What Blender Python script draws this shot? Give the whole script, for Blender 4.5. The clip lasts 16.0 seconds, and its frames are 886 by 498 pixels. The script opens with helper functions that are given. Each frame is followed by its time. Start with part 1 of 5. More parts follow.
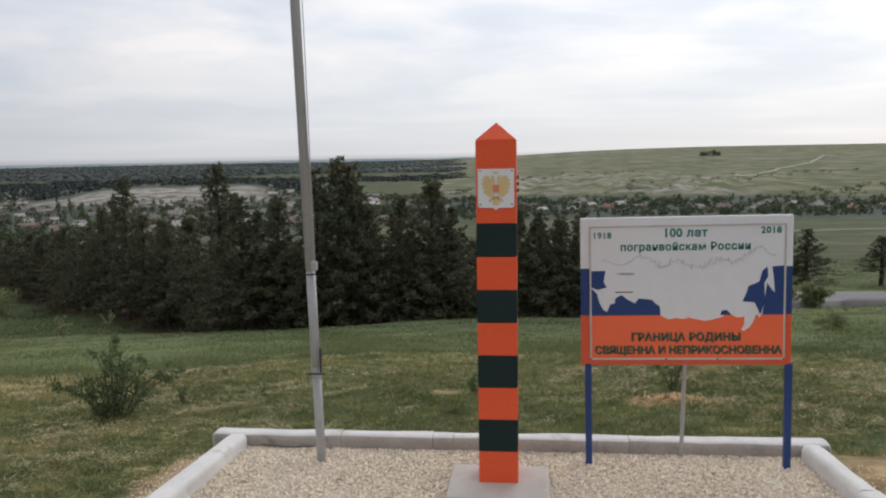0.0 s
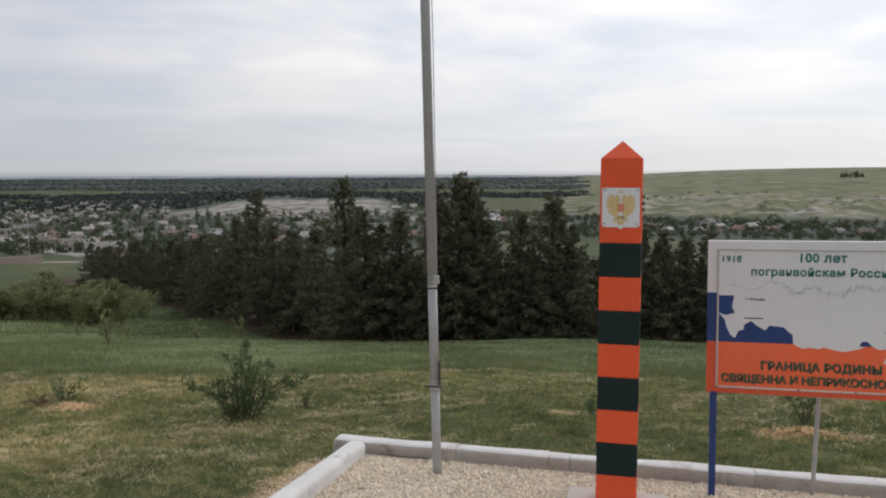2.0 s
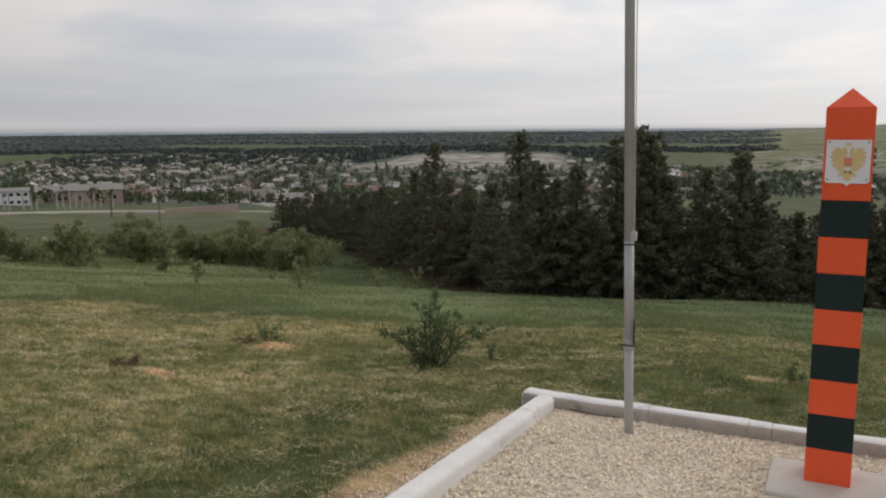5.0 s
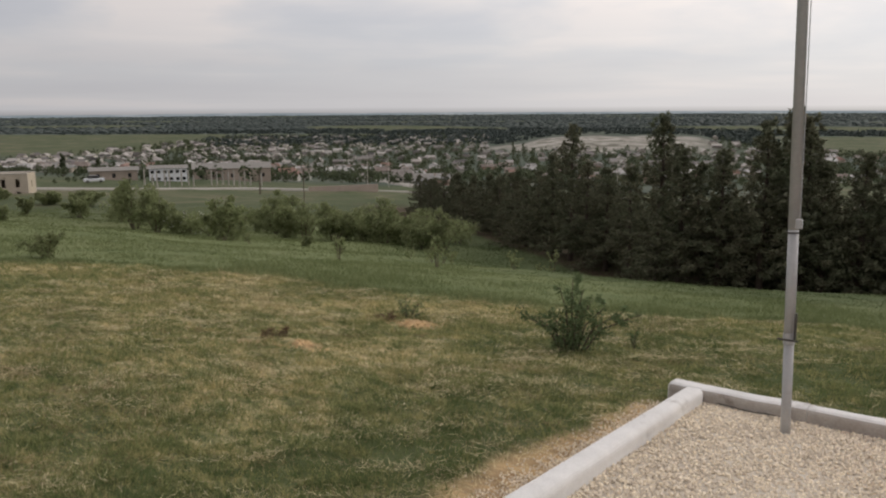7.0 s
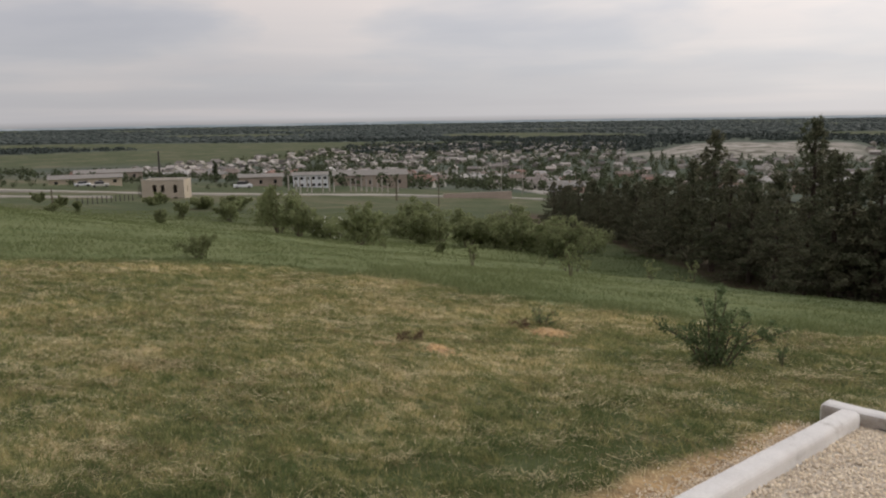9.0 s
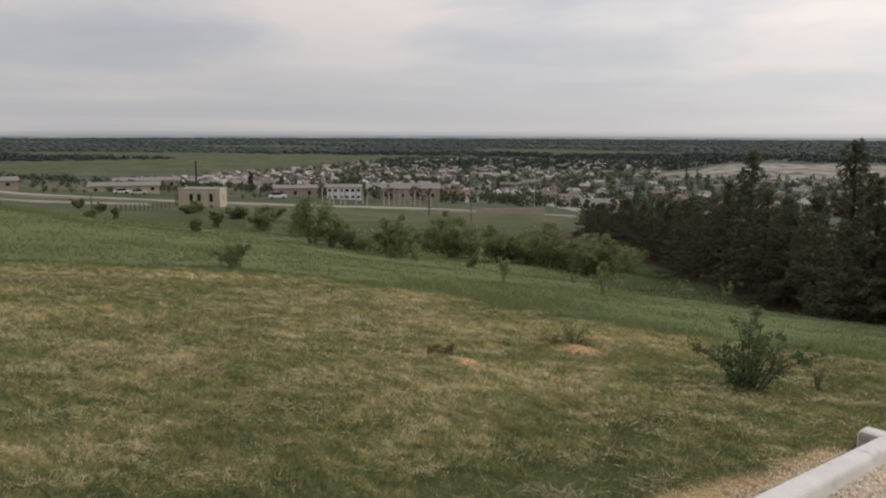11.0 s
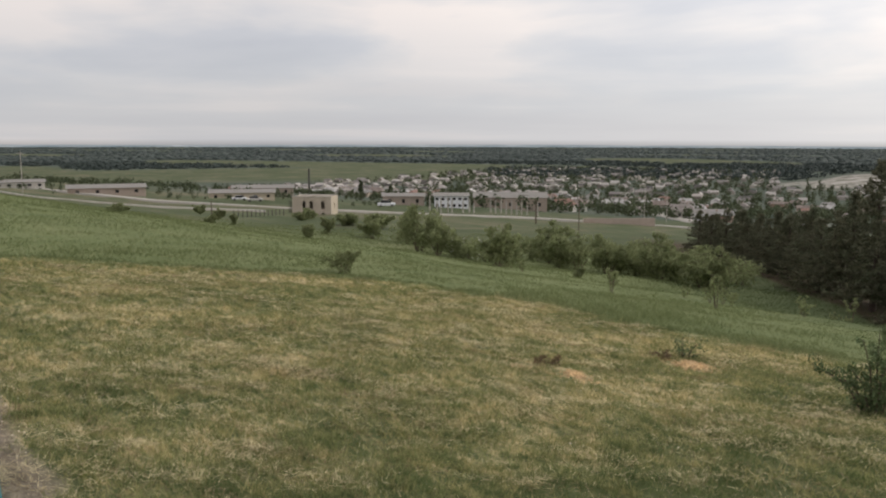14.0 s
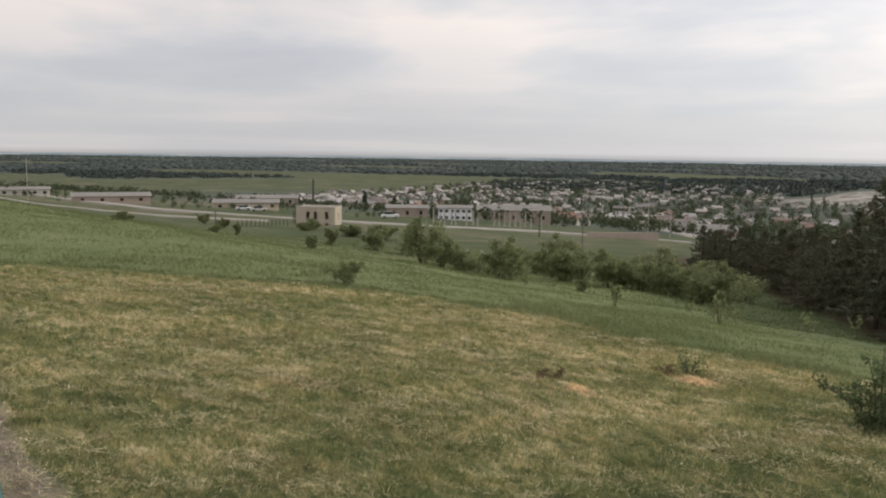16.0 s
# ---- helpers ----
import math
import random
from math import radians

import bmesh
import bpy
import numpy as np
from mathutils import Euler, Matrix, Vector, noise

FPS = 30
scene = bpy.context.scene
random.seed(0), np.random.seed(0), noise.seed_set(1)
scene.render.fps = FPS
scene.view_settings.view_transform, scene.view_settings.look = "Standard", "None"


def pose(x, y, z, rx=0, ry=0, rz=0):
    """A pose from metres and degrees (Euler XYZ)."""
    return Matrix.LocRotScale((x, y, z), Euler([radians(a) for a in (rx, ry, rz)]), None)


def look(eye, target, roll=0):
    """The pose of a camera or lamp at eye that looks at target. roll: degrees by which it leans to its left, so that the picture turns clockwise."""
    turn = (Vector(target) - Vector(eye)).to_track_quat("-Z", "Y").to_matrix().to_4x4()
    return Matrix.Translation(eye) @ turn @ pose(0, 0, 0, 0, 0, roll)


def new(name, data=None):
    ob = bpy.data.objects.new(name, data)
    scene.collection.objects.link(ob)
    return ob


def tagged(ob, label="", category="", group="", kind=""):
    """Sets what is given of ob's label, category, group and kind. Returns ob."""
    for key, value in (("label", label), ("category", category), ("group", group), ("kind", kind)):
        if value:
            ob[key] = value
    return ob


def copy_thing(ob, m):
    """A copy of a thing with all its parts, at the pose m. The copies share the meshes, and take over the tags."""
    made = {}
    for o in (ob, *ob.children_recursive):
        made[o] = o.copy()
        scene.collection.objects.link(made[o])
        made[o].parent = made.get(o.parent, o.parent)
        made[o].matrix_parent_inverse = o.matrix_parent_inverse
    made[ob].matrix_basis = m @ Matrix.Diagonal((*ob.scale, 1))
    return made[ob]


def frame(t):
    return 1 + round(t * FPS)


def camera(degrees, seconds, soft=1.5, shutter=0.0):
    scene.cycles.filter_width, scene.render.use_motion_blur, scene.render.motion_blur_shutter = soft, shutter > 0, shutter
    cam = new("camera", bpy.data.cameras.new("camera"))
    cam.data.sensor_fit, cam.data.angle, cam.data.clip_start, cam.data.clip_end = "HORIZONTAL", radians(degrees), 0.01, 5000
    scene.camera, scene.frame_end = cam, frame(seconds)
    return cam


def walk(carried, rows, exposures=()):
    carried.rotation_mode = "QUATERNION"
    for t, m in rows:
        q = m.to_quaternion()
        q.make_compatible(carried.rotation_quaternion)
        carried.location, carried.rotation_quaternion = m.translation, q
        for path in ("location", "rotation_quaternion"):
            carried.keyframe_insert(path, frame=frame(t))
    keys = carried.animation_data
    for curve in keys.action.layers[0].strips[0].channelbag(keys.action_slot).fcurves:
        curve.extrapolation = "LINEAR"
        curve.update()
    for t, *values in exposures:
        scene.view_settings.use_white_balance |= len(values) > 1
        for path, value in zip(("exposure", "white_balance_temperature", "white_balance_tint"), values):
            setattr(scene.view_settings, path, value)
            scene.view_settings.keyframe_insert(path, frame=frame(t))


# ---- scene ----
cam = camera(56.70, 16.0, soft=2.1)
PATH = [
    (0.0, 0.197, -4.878, 2.067, 83.28, 0.97, 5.96),
    (0.5, 0.220, -4.899, 2.078, 83.70, 0.67, 9.35),
    (1.0, 0.222, -4.894, 2.072, 83.75, 0.31, 13.63),
    (1.5, 0.223, -4.891, 2.074, 84.60, 0.31, 14.26),
    (2.0, 0.191, -4.903, 2.072, 84.49, 0.15, 14.45),
    (2.5, 0.186, -4.927, 2.076, 83.98, -0.04, 16.10),
    (3.0, 0.140, -4.947, 2.084, 83.20, 0.23, 18.76),
    (3.5, 0.105, -4.936, 2.071, 82.93, 0.63, 21.22),
    (4.0, 0.098, -4.921, 2.070, 82.32, 0.71, 23.48),
    (6.5, -0.068, -4.884, 2.047, 80.30, 0.11, 32.49),
    (7.0, -0.068, -4.889, 2.050, 80.18, 0.33, 35.99),
    (7.5, -0.073, -4.887, 2.048, 80.25, 0.77, 38.39),
    (8.0, -0.093, -4.890, 2.045, 80.44, 0.59, 40.61),
    (8.5, -0.098, -4.889, 2.044, 80.52, 0.59, 42.83),
    (9.0, -0.097, -4.887, 2.043, 80.77, 0.88, 45.27),
    (11.5, -0.100, -4.912, 2.038, 81.97, -0.26, 47.99),
    (12.0, -0.101, -4.914, 2.041, 82.05, -0.23, 48.67),
    (12.5, -0.104, -4.917, 2.039, 82.23, -0.22, 49.87),
    (13.0, -0.107, -4.921, 2.036, 82.57, -0.28, 52.25),
    (13.5, -0.113, -4.922, 2.037, 82.56, -0.29, 54.19),
    (14.0, -0.111, -4.920, 2.040, 82.40, -0.11, 55.08),
    (14.5, -0.117, -4.924, 2.042, 82.53, 0.03, 56.05),
    (15.0, -0.114, -4.921, 2.039, 82.64, -0.18, 56.11),
    (15.5, -0.116, -4.926, 2.039, 82.75, -0.43, 55.50),
    (16.0, -0.116, -4.927, 2.038, 83.24, -0.77, 55.39),
]
EXPOSURES = [(0.0, 0.22, 6300, 10), (2.0, 0.20, 6330, 10), (4.0, 0.13, 6420, 10), (6.5, 0.20, 6750, 12), (9.0, 0.17, 6750, 13), (11.5, 0.16, 6750, 12), (12.5, 0.20, 6700, 12), (13.0, 0.37, 6700, 12), (13.5, 0.43, 6700, 11), (14.5, 0.45, 6750, 11), (16.0, 0.45, 6750, 11)]
walk(cam, [(t, pose(*p)) for t, *p in PATH], EXPOSURES)

# ---- exposure, world and sun ----
w = bpy.data.worlds.new("overcast_sky")
scene.world = w
w.use_nodes = True
wn, wl = w.node_tree.nodes, w.node_tree.links
wn.clear()


def node(tree, kind, **values):
    n = tree.nodes.new(kind)
    for key, value in values.items():
        if key in n.inputs:
            n.inputs[key].default_value = value
    return n


def ramp(tree, stops):
    n = tree.nodes.new("ShaderNodeValToRGB")
    el = n.color_ramp.elements
    while len(el) < len(stops):
        el.new(0.5)
    for e, (p, c) in zip(el, stops):
        e.position = p
        e.color = (*c, 1)
    return n


def mixc(tree, fac, a, b, mode="MIX"):
    n = tree.nodes.new("ShaderNodeMix")
    n.data_type, n.blend_type = "RGBA", mode
    for sock, v in ((n.inputs[0], fac), (n.inputs[6], a), (n.inputs[7], b)):
        if hasattr(v, "is_linked"):
            tree.links.new(v, sock)
        elif isinstance(v, tuple):
            sock.default_value = (*v, 1)
        else:
            sock.default_value = v
    return n.outputs[2]


def math_node(tree, op, a, b=None):
    n = tree.nodes.new("ShaderNodeMath")
    n.operation = op
    for sock, v in zip(n.inputs, (a, b)):
        if v is None:
            continue
        if hasattr(v, "is_linked"):
            tree.links.new(v, sock)
        else:
            sock.default_value = v
    return n.outputs[0]


SUN_EL, SUN_AZ = 34, 25
wt = w.node_tree
sky = wt.nodes.new("ShaderNodeTexSky")
sky.sky_type, sky.sun_disc = "NISHITA", False
sky.sun_elevation, sky.sun_rotation = radians(SUN_EL), radians(SUN_AZ)
coord = wt.nodes.new("ShaderNodeTexCoord")
sep = wt.nodes.new("ShaderNodeSeparateXYZ")
wl.new(coord.outputs["Generated"], sep.inputs[0])
up = math_node(wt, "MAXIMUM", sep.outputs[2], 0.0)
den = math_node(wt, "ADD", up, 0.17)
comb = wt.nodes.new("ShaderNodeCombineXYZ")
wl.new(math_node(wt, "DIVIDE", sep.outputs[0], den), comb.inputs[0])
wl.new(math_node(wt, "DIVIDE", sep.outputs[1], den), comb.inputs[1])
n1 = node(wt, "ShaderNodeTexNoise", Scale=0.75, Detail=5.0, Roughness=0.5, Distortion=0.3)
n2 = node(wt, "ShaderNodeTexNoise", Scale=1.7, Detail=5.0, Roughness=0.5, Distortion=0.4)
wl.new(comb.outputs[0], n1.inputs["Vector"])
wl.new(comb.outputs[0], n2.inputs["Vector"])
cloud = math_node(wt, "ADD", math_node(wt, "MULTIPLY", n1.outputs[0], 0.75), math_node(wt, "MULTIPLY", n2.outputs[0], 0.25))
high = ramp(wt, [(0.34, (0.56, 0.585, 0.635)), (0.44, (0.65, 0.665, 0.70)), (0.51, (0.79, 0.77, 0.76)), (0.58, (0.95, 0.875, 0.82))])
wl.new(cloud, high.inputs[0])
low = ramp(wt, [(0.0, (0.60, 0.61, 0.63)), (0.05, (0.55, 0.575, 0.61)), (0.13, (0.56, 0.585, 0.625)), (0.5, (0.66, 0.67, 0.69))])
wl.new(up, low.inputs[0])
band_at = wt.nodes.new("ShaderNodeVectorMath")
band_at.operation = "MULTIPLY"
band_at.inputs[1].default_value = (2.2, 2.2, 34.0)
wl.new(coord.outputs["Generated"], band_at.inputs[0])
n3 = node(wt, "ShaderNodeTexNoise", Scale=1.0, Detail=4.0, Roughness=0.5)
wl.new(band_at.outputs[0], n3.inputs["Vector"])
streak = ramp(wt, [(0.36, (0.95, 0.95, 0.96)), (0.52, (1.0, 1.0, 1.0)), (0.66, (1.13, 1.09, 1.06))])
wl.new(n3.outputs[0], streak.inputs[0])
low_sky = mixc(wt, 1.0, low.outputs[0], streak.outputs[0], "MULTIPLY")
veil = ramp(wt, [(0.02, (0, 0, 0)), (0.15, (0.85, 0.85, 0.85)), (0.4, (1, 1, 1))])
wl.new(up, veil.inputs[0])
clouds = mixc(wt, veil.outputs[0], low_sky, high.outputs[0])
# the cloud thins towards the hidden sun
toward = wt.nodes.new("ShaderNodeVectorMath")
toward.operation = "DOT_PRODUCT"
wl.new(coord.outputs["Generated"], toward.inputs[0])
toward.inputs[1].default_value = (math.sin(radians(SUN_AZ)), math.cos(radians(SUN_AZ)), 0.45)
glow = ramp(wt, [(0.0, (0.70, 0.70, 0.72)), (0.45, (0.84, 0.84, 0.855)), (1.0, (1.20, 1.19, 1.18))])
wl.new(math_node(wt, "MULTIPLY", toward.outputs["Value"], 0.95), glow.inputs[0])
clouds = mixc(wt, 1.0, clouds, glow.outputs[0], "MULTIPLY")
skyc = mixc(wt, 1.0, sky.outputs[0], (0.10, 0.10, 0.10), "MULTIPLY")
below = ramp(wt, [(0.49, (0.10, 0.11, 0.08)), (0.5, (1, 1, 1))])
wl.new(math_node(wt, "ADD", math_node(wt, "MULTIPLY", sep.outputs[2], 0.5), 0.5), below.inputs[0])
bg = node(wt, "ShaderNodeBackground", Strength=1.0)
wl.new(mixc(wt, 1.0, mixc(wt, 0.92, skyc, clouds), below.outputs[0], "MULTIPLY"), bg.inputs[0])
wl.new(bg.outputs[0], wt.nodes.new("ShaderNodeOutputWorld").inputs[0])

sun = new("sun", bpy.data.lights.new("sun", "SUN"))
sun.data.energy, sun.data.angle, sun.data.color = 0.7, radians(40), (1.0, 0.95, 0.88)
sun.matrix_world = look((60 * math.sin(radians(SUN_AZ)), 60 * math.cos(radians(SUN_AZ)), 60 * math.tan(radians(SUN_EL))), (0, 0, 0))


# ---- materials ----
def material(name, a, b=None, rough=0.8, metal=0.0, scale=8.0, fine=60.0, bump=0.15, spread=0.5, vary=0.0, spots=None, island=0.0):
    """Two colours mixed by coarse and fine noise, with fine relief; vary: change from object to object; spots: a third colour in worn patches."""
    m = bpy.data.materials.new(name)
    m.use_nodes = True
    t = m.node_tree
    p = t.nodes["Principled BSDF"]
    p.inputs["Roughness"].default_value, p.inputs["Metallic"].default_value = rough, metal
    b = b or tuple(0.72 * c for c in a)
    geo = t.nodes.new("ShaderNodeNewGeometry")
    na = node(t, "ShaderNodeTexNoise", Scale=scale, Detail=4.0, Roughness=0.6)
    nb = node(t, "ShaderNodeTexNoise", Scale=fine, Detail=3.0, Roughness=0.6)
    for n in (na, nb):
        t.links.new(geo.outputs["Position"], n.inputs["Vector"])
    f = math_node(t, "ADD", math_node(t, "MULTIPLY", na.outputs[0], 0.6), math_node(t, "MULTIPLY", nb.outputs[0], 0.4))
    r = ramp(t, [(0.5 - spread * 0.3, a), (0.5 + spread * 0.3, b)])
    t.links.new(f, r.inputs[0])
    c = r.outputs[0]
    if spots:
        col, lo, hi, sc = spots
        ns = node(t, "ShaderNodeTexNoise", Scale=sc, Detail=6.0, Roughness=0.7)
        t.links.new(geo.outputs["Position"], ns.inputs["Vector"])
        rs = ramp(t, [(lo, (0, 0, 0)), (hi, (1, 1, 1))])
        t.links.new(ns.outputs[0], rs.inputs[0])
        c = mixc(t, rs.outputs[0], c, col)
    if vary or island:
        src = t.nodes.new("ShaderNodeObjectInfo").outputs["Random"] if vary else geo.outputs["Random Per Island"]
        k = vary or island
        hsv = t.nodes.new("ShaderNodeHueSaturation")
        t.links.new(math_node(t, "ADD", math_node(t, "MULTIPLY", src, 2 * k), 1 - k), hsv.inputs["Value"])
        t.links.new(math_node(t, "ADD", math_node(t, "MULTIPLY", src, 0.05 * k), 0.5 - 0.025 * k), hsv.inputs["Hue"])
        t.links.new(c, hsv.inputs["Color"])
        c = hsv.outputs[0]
    t.links.new(c, p.inputs["Base Color"])
    if bump:
        bn = node(t, "ShaderNodeBump", Strength=bump, Distance=0.01)
        t.links.new(nb.outputs[0], bn.inputs["Height"])
        t.links.new(bn.outputs[0], p.inputs["Normal"])
    return m


def let_light_through(m, share):
    """Thin leaves and blades pass part of the light."""
    t = m.node_tree
    p = t.nodes["Principled BSDF"]
    tr = t.nodes.new("ShaderNodeBsdfTranslucent")
    for link in list(p.inputs["Base Color"].links):
        t.links.new(link.from_socket, tr.inputs["Color"])
    mix = t.nodes.new("ShaderNodeMixShader")
    mix.inputs[0].default_value = share
    t.links.new(p.outputs[0], mix.inputs[1])
    t.links.new(tr.outputs[0], mix.inputs[2])
    t.links.new(mix.outputs[0], t.nodes["Material Output"].inputs[0])
    p.inputs["Specular IOR Level"].default_value = 0.15


def palette(name, stops, rough=0.9):
    """A colour picked per object from a handful, with weather stains."""
    m = material(name, (0.5, 0.5, 0.5), rough=rough, scale=0.6, fine=4.0, bump=0.0)
    t = m.node_tree
    info = t.nodes.new("ShaderNodeObjectInfo")
    r = ramp(t, stops)
    r.color_ramp.interpolation = "CONSTANT"
    t.links.new(info.outputs["Random"], r.inputs[0])
    n = node(t, "ShaderNodeTexNoise", Scale=0.5, Detail=5.0)
    g = t.nodes.new("ShaderNodeNewGeometry")
    t.links.new(g.outputs["Position"], n.inputs["Vector"])
    k = ramp(t, [(0.3, (0.7, 0.68, 0.65)), (0.65, (1.1, 1.1, 1.1))])
    t.links.new(n.outputs[0], k.inputs[0])
    t.links.new(mixc(t, 1.0, r.outputs[0], k.outputs[0], "MULTIPLY"), t.nodes["Principled BSDF"].inputs["Base Color"])
    return m


def field_material(name, blades):
    """Grass: dry straw and green in patches; on the sheet also tall grass, soil, fields, woodland floor and chalk by zone."""
    m = bpy.data.materials.new(name)
    m.use_nodes = True
    t = m.node_tree
    p = t.nodes["Principled BSDF"]
    p.inputs["Roughness"].default_value = 0.95
    p.inputs["Specular IOR Level"].default_value = 0.1
    geo = t.nodes.new("ShaderNodeNewGeometry")

    def noise_at(scale, detail=5.0, rough=0.6):
        n = node(t, "ShaderNodeTexNoise", Scale=scale, Detail=detail, Roughness=rough)
        t.links.new(geo.outputs["Position"], n.inputs["Vector"])
        return n.outputs[0]
    # the mower's swathes draw the pattern out along the slope
    swathe = t.nodes.new("ShaderNodeMapping")
    swathe.inputs["Rotation"].default_value = (0, 0, -0.75)
    swathe.inputs["Scale"].default_value = (0.6, 1.5, 1.0)
    t.links.new(geo.outputs["Position"], swathe.inputs["Vector"])
    drawn = node(t, "ShaderNodeTexNoise", Scale=6.0, Detail=6.0, Roughness=0.72)
    t.links.new(swathe.outputs[0], drawn.inputs["Vector"])
    big, mid, fine, far = noise_at(0.5), drawn.outputs[0], noise_at(30.0), noise_at(0.02, 6.0)
    f = math_node(t, "ADD", math_node(t, "MULTIPLY", big, 0.30), math_node(t, "ADD", math_node(t, "MULTIPLY", mid, 0.46), math_node(t, "MULTIPLY", fine, 0.24)))
    za = t.nodes.new("ShaderNodeVertexColor")
    za.layer_name = "zone"
    s = t.nodes.new("ShaderNodeSeparateColor")
    t.links.new(za.outputs[0], s.inputs[0])
    f = math_node(t, "SUBTRACT", f, math_node(t, "MULTIPLY", s.outputs[0], 0.075))
    if blades:
        mown = ramp(t, [(0.425, (0.140, 0.178, 0.074)), (0.472, (0.275, 0.300, 0.132)), (0.512, (0.420, 0.400, 0.200)), (0.545, (0.60, 0.505, 0.262)), (0.585, (0.76, 0.66, 0.39))])
    # sheet toned darker than the blades: shade between them put in its colour
    else:
        mown = ramp(t, [(0.43, (0.092, 0.112, 0.050)), (0.478, (0.192, 0.193, 0.092)), (0.525, (0.330, 0.290, 0.155)), (0.58, (0.54, 0.435, 0.26))])
    t.links.new(f, mown.inputs[0])
    if blades:
        tall = ramp(t, [(0.38, (0.132, 0.166, 0.074)), (0.50, (0.178, 0.212, 0.096)), (0.62, (0.225, 0.250, 0.126))])
    else:
        tall = ramp(t, [(0.38, (0.120, 0.152, 0.068)), (0.50, (0.157, 0.188, 0.084)), (0.62, (0.203, 0.222, 0.112))])
    t.links.new(f, tall.inputs[0])
    c = mixc(t, s.outputs[1], mown.outputs[0], tall.outputs[0])
    # deep green towards the plantation: the pines' shade painted into the grass
    zr = t.nodes.new("ShaderNodeVertexColor")
    zr.layer_name = "pine_shade"
    pine_shade = ramp(t, [(0.42, (0.058, 0.084, 0.036)), (0.60, (0.102, 0.124, 0.058))])
    t.links.new(f, pine_shade.inputs[0])
    c = mixc(t, zr.outputs[0], c, pine_shade.outputs[0])
    if blades:
        hsv = t.nodes.new("ShaderNodeHueSaturation")
        t.links.new(math_node(t, "ADD", math_node(t, "MULTIPLY", geo.outputs["Random Per Island"], 0.16), 0.92), hsv.inputs["Value"])
        t.links.new(c, hsv.inputs["Color"])
        c = hsv.outputs[0]
        p.inputs["Subsurface Weight"].default_value = 0.0
    else:
        soil = ramp(t, [(0.36, (0.24, 0.168, 0.10)), (0.58, (0.54, 0.385, 0.215))])
        t.links.new(mid, soil.inputs[0])
        trodden = ramp(t, [(0.36, (0.13, 0.105, 0.085)), (0.62, (0.34, 0.29, 0.235))])
        t.links.new(mid, trodden.inputs[0])
        c = mixc(t, s.outputs[2], c, mixc(t, za.outputs[1], trodden.outputs[0], soil.outputs[0]))
        zb = t.nodes.new("ShaderNodeVertexColor")
        zb.layer_name = "far_zone"
        q = t.nodes.new("ShaderNodeSeparateColor")
        t.links.new(zb.outputs[0], q.inputs[0])
        meadow = ramp(t, [(0.38, (0.064, 0.084, 0.042)), (0.5, (0.090, 0.108, 0.057)), (0.60, (0.155, 0.146, 0.092))])
        t.links.new(math_node(t, "ADD", math_node(t, "MULTIPLY", far, 0.5), math_node(t, "MULTIPLY", noise_at(0.11, 6.0, 0.7), 0.5)), meadow.inputs[0])
        # blue in the woodland floor paints the haze of distance
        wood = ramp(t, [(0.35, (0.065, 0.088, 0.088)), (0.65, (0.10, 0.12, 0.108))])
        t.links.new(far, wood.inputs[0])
        chalk = ramp(t, [(0.38, (0.15, 0.145, 0.115)), (0.50, (0.30, 0.285, 0.25)), (0.65, (0.42, 0.40, 0.36))])
        t.links.new(noise_at(0.06), chalk.inputs[0])
        c = mixc(t, q.outputs[1], c, meadow.outputs[0])
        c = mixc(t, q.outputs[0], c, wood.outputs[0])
        # dry steppe grass on the far hillside
        zs = t.nodes.new("ShaderNodeVertexColor")
        zs.layer_name = "steppe"
        steppe = ramp(t, [(0.40, (0.105, 0.122, 0.066)), (0.52, (0.165, 0.172, 0.098)), (0.62, (0.235, 0.225, 0.140))])
        t.links.new(far, steppe.inputs[0])
        c = mixc(t, zs.outputs[0], c, steppe.outputs[0])
        # gullies bare the chalk in thin winding streaks
        gully = ramp(t, [(0.50, (0, 0, 0)), (0.57, (1, 1, 1))])
        t.links.new(noise_at(0.017, 9.0, 0.72), gully.inputs[0])
        c = mixc(t, math_node(t, "MULTIPLY", q.outputs[2], gully.outputs[0]), c, chalk.outputs[0])
        c = mixc(t, zb.outputs[1], chalk.outputs[0], c)
        # litter brown, kept dark to paint the shade under the pines as well
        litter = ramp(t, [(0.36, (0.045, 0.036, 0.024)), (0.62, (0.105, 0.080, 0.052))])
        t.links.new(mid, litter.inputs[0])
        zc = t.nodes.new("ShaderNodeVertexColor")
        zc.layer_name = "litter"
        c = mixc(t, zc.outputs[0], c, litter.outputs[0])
    t.links.new(c, p.inputs["Base Color"])
    bn = node(t, "ShaderNodeBump", Strength=0.6, Distance=0.03)
    t.links.new(fine, bn.inputs["Height"])
    t.links.new(bn.outputs[0], p.inputs["Normal"])
    return m


GROUND = field_material("ground_cover", False)
BLADES = field_material("grass_blades", True)
DEAD = material("dead_thatch", (0.30, 0.225, 0.13), (0.20, 0.155, 0.085), rough=0.95, island=0.4, bump=0)
WEED = material("dry_brown_weed", (0.17, 0.115, 0.07), (0.11, 0.08, 0.05), bump=0, island=0.3)
STRAW = material("dry_straw", (0.74, 0.65, 0.44), (0.50, 0.42, 0.25), rough=0.95, island=0.4, bump=0)
TUSSOCK = material("turf_tussock", (0.125, 0.172, 0.062), (0.47, 0.425, 0.205), rough=0.95, scale=6, fine=22, bump=0, island=0.15, spread=0.28)
CLOD = material("dry_earth_clods", (0.68, 0.48, 0.255), (0.48, 0.33, 0.18), scale=9, fine=60, bump=0.4, island=0.2)
TUFT = material("tuft_grass", (0.150, 0.195, 0.078), (0.22, 0.25, 0.110), scale=2, fine=15, bump=0, island=0.2)
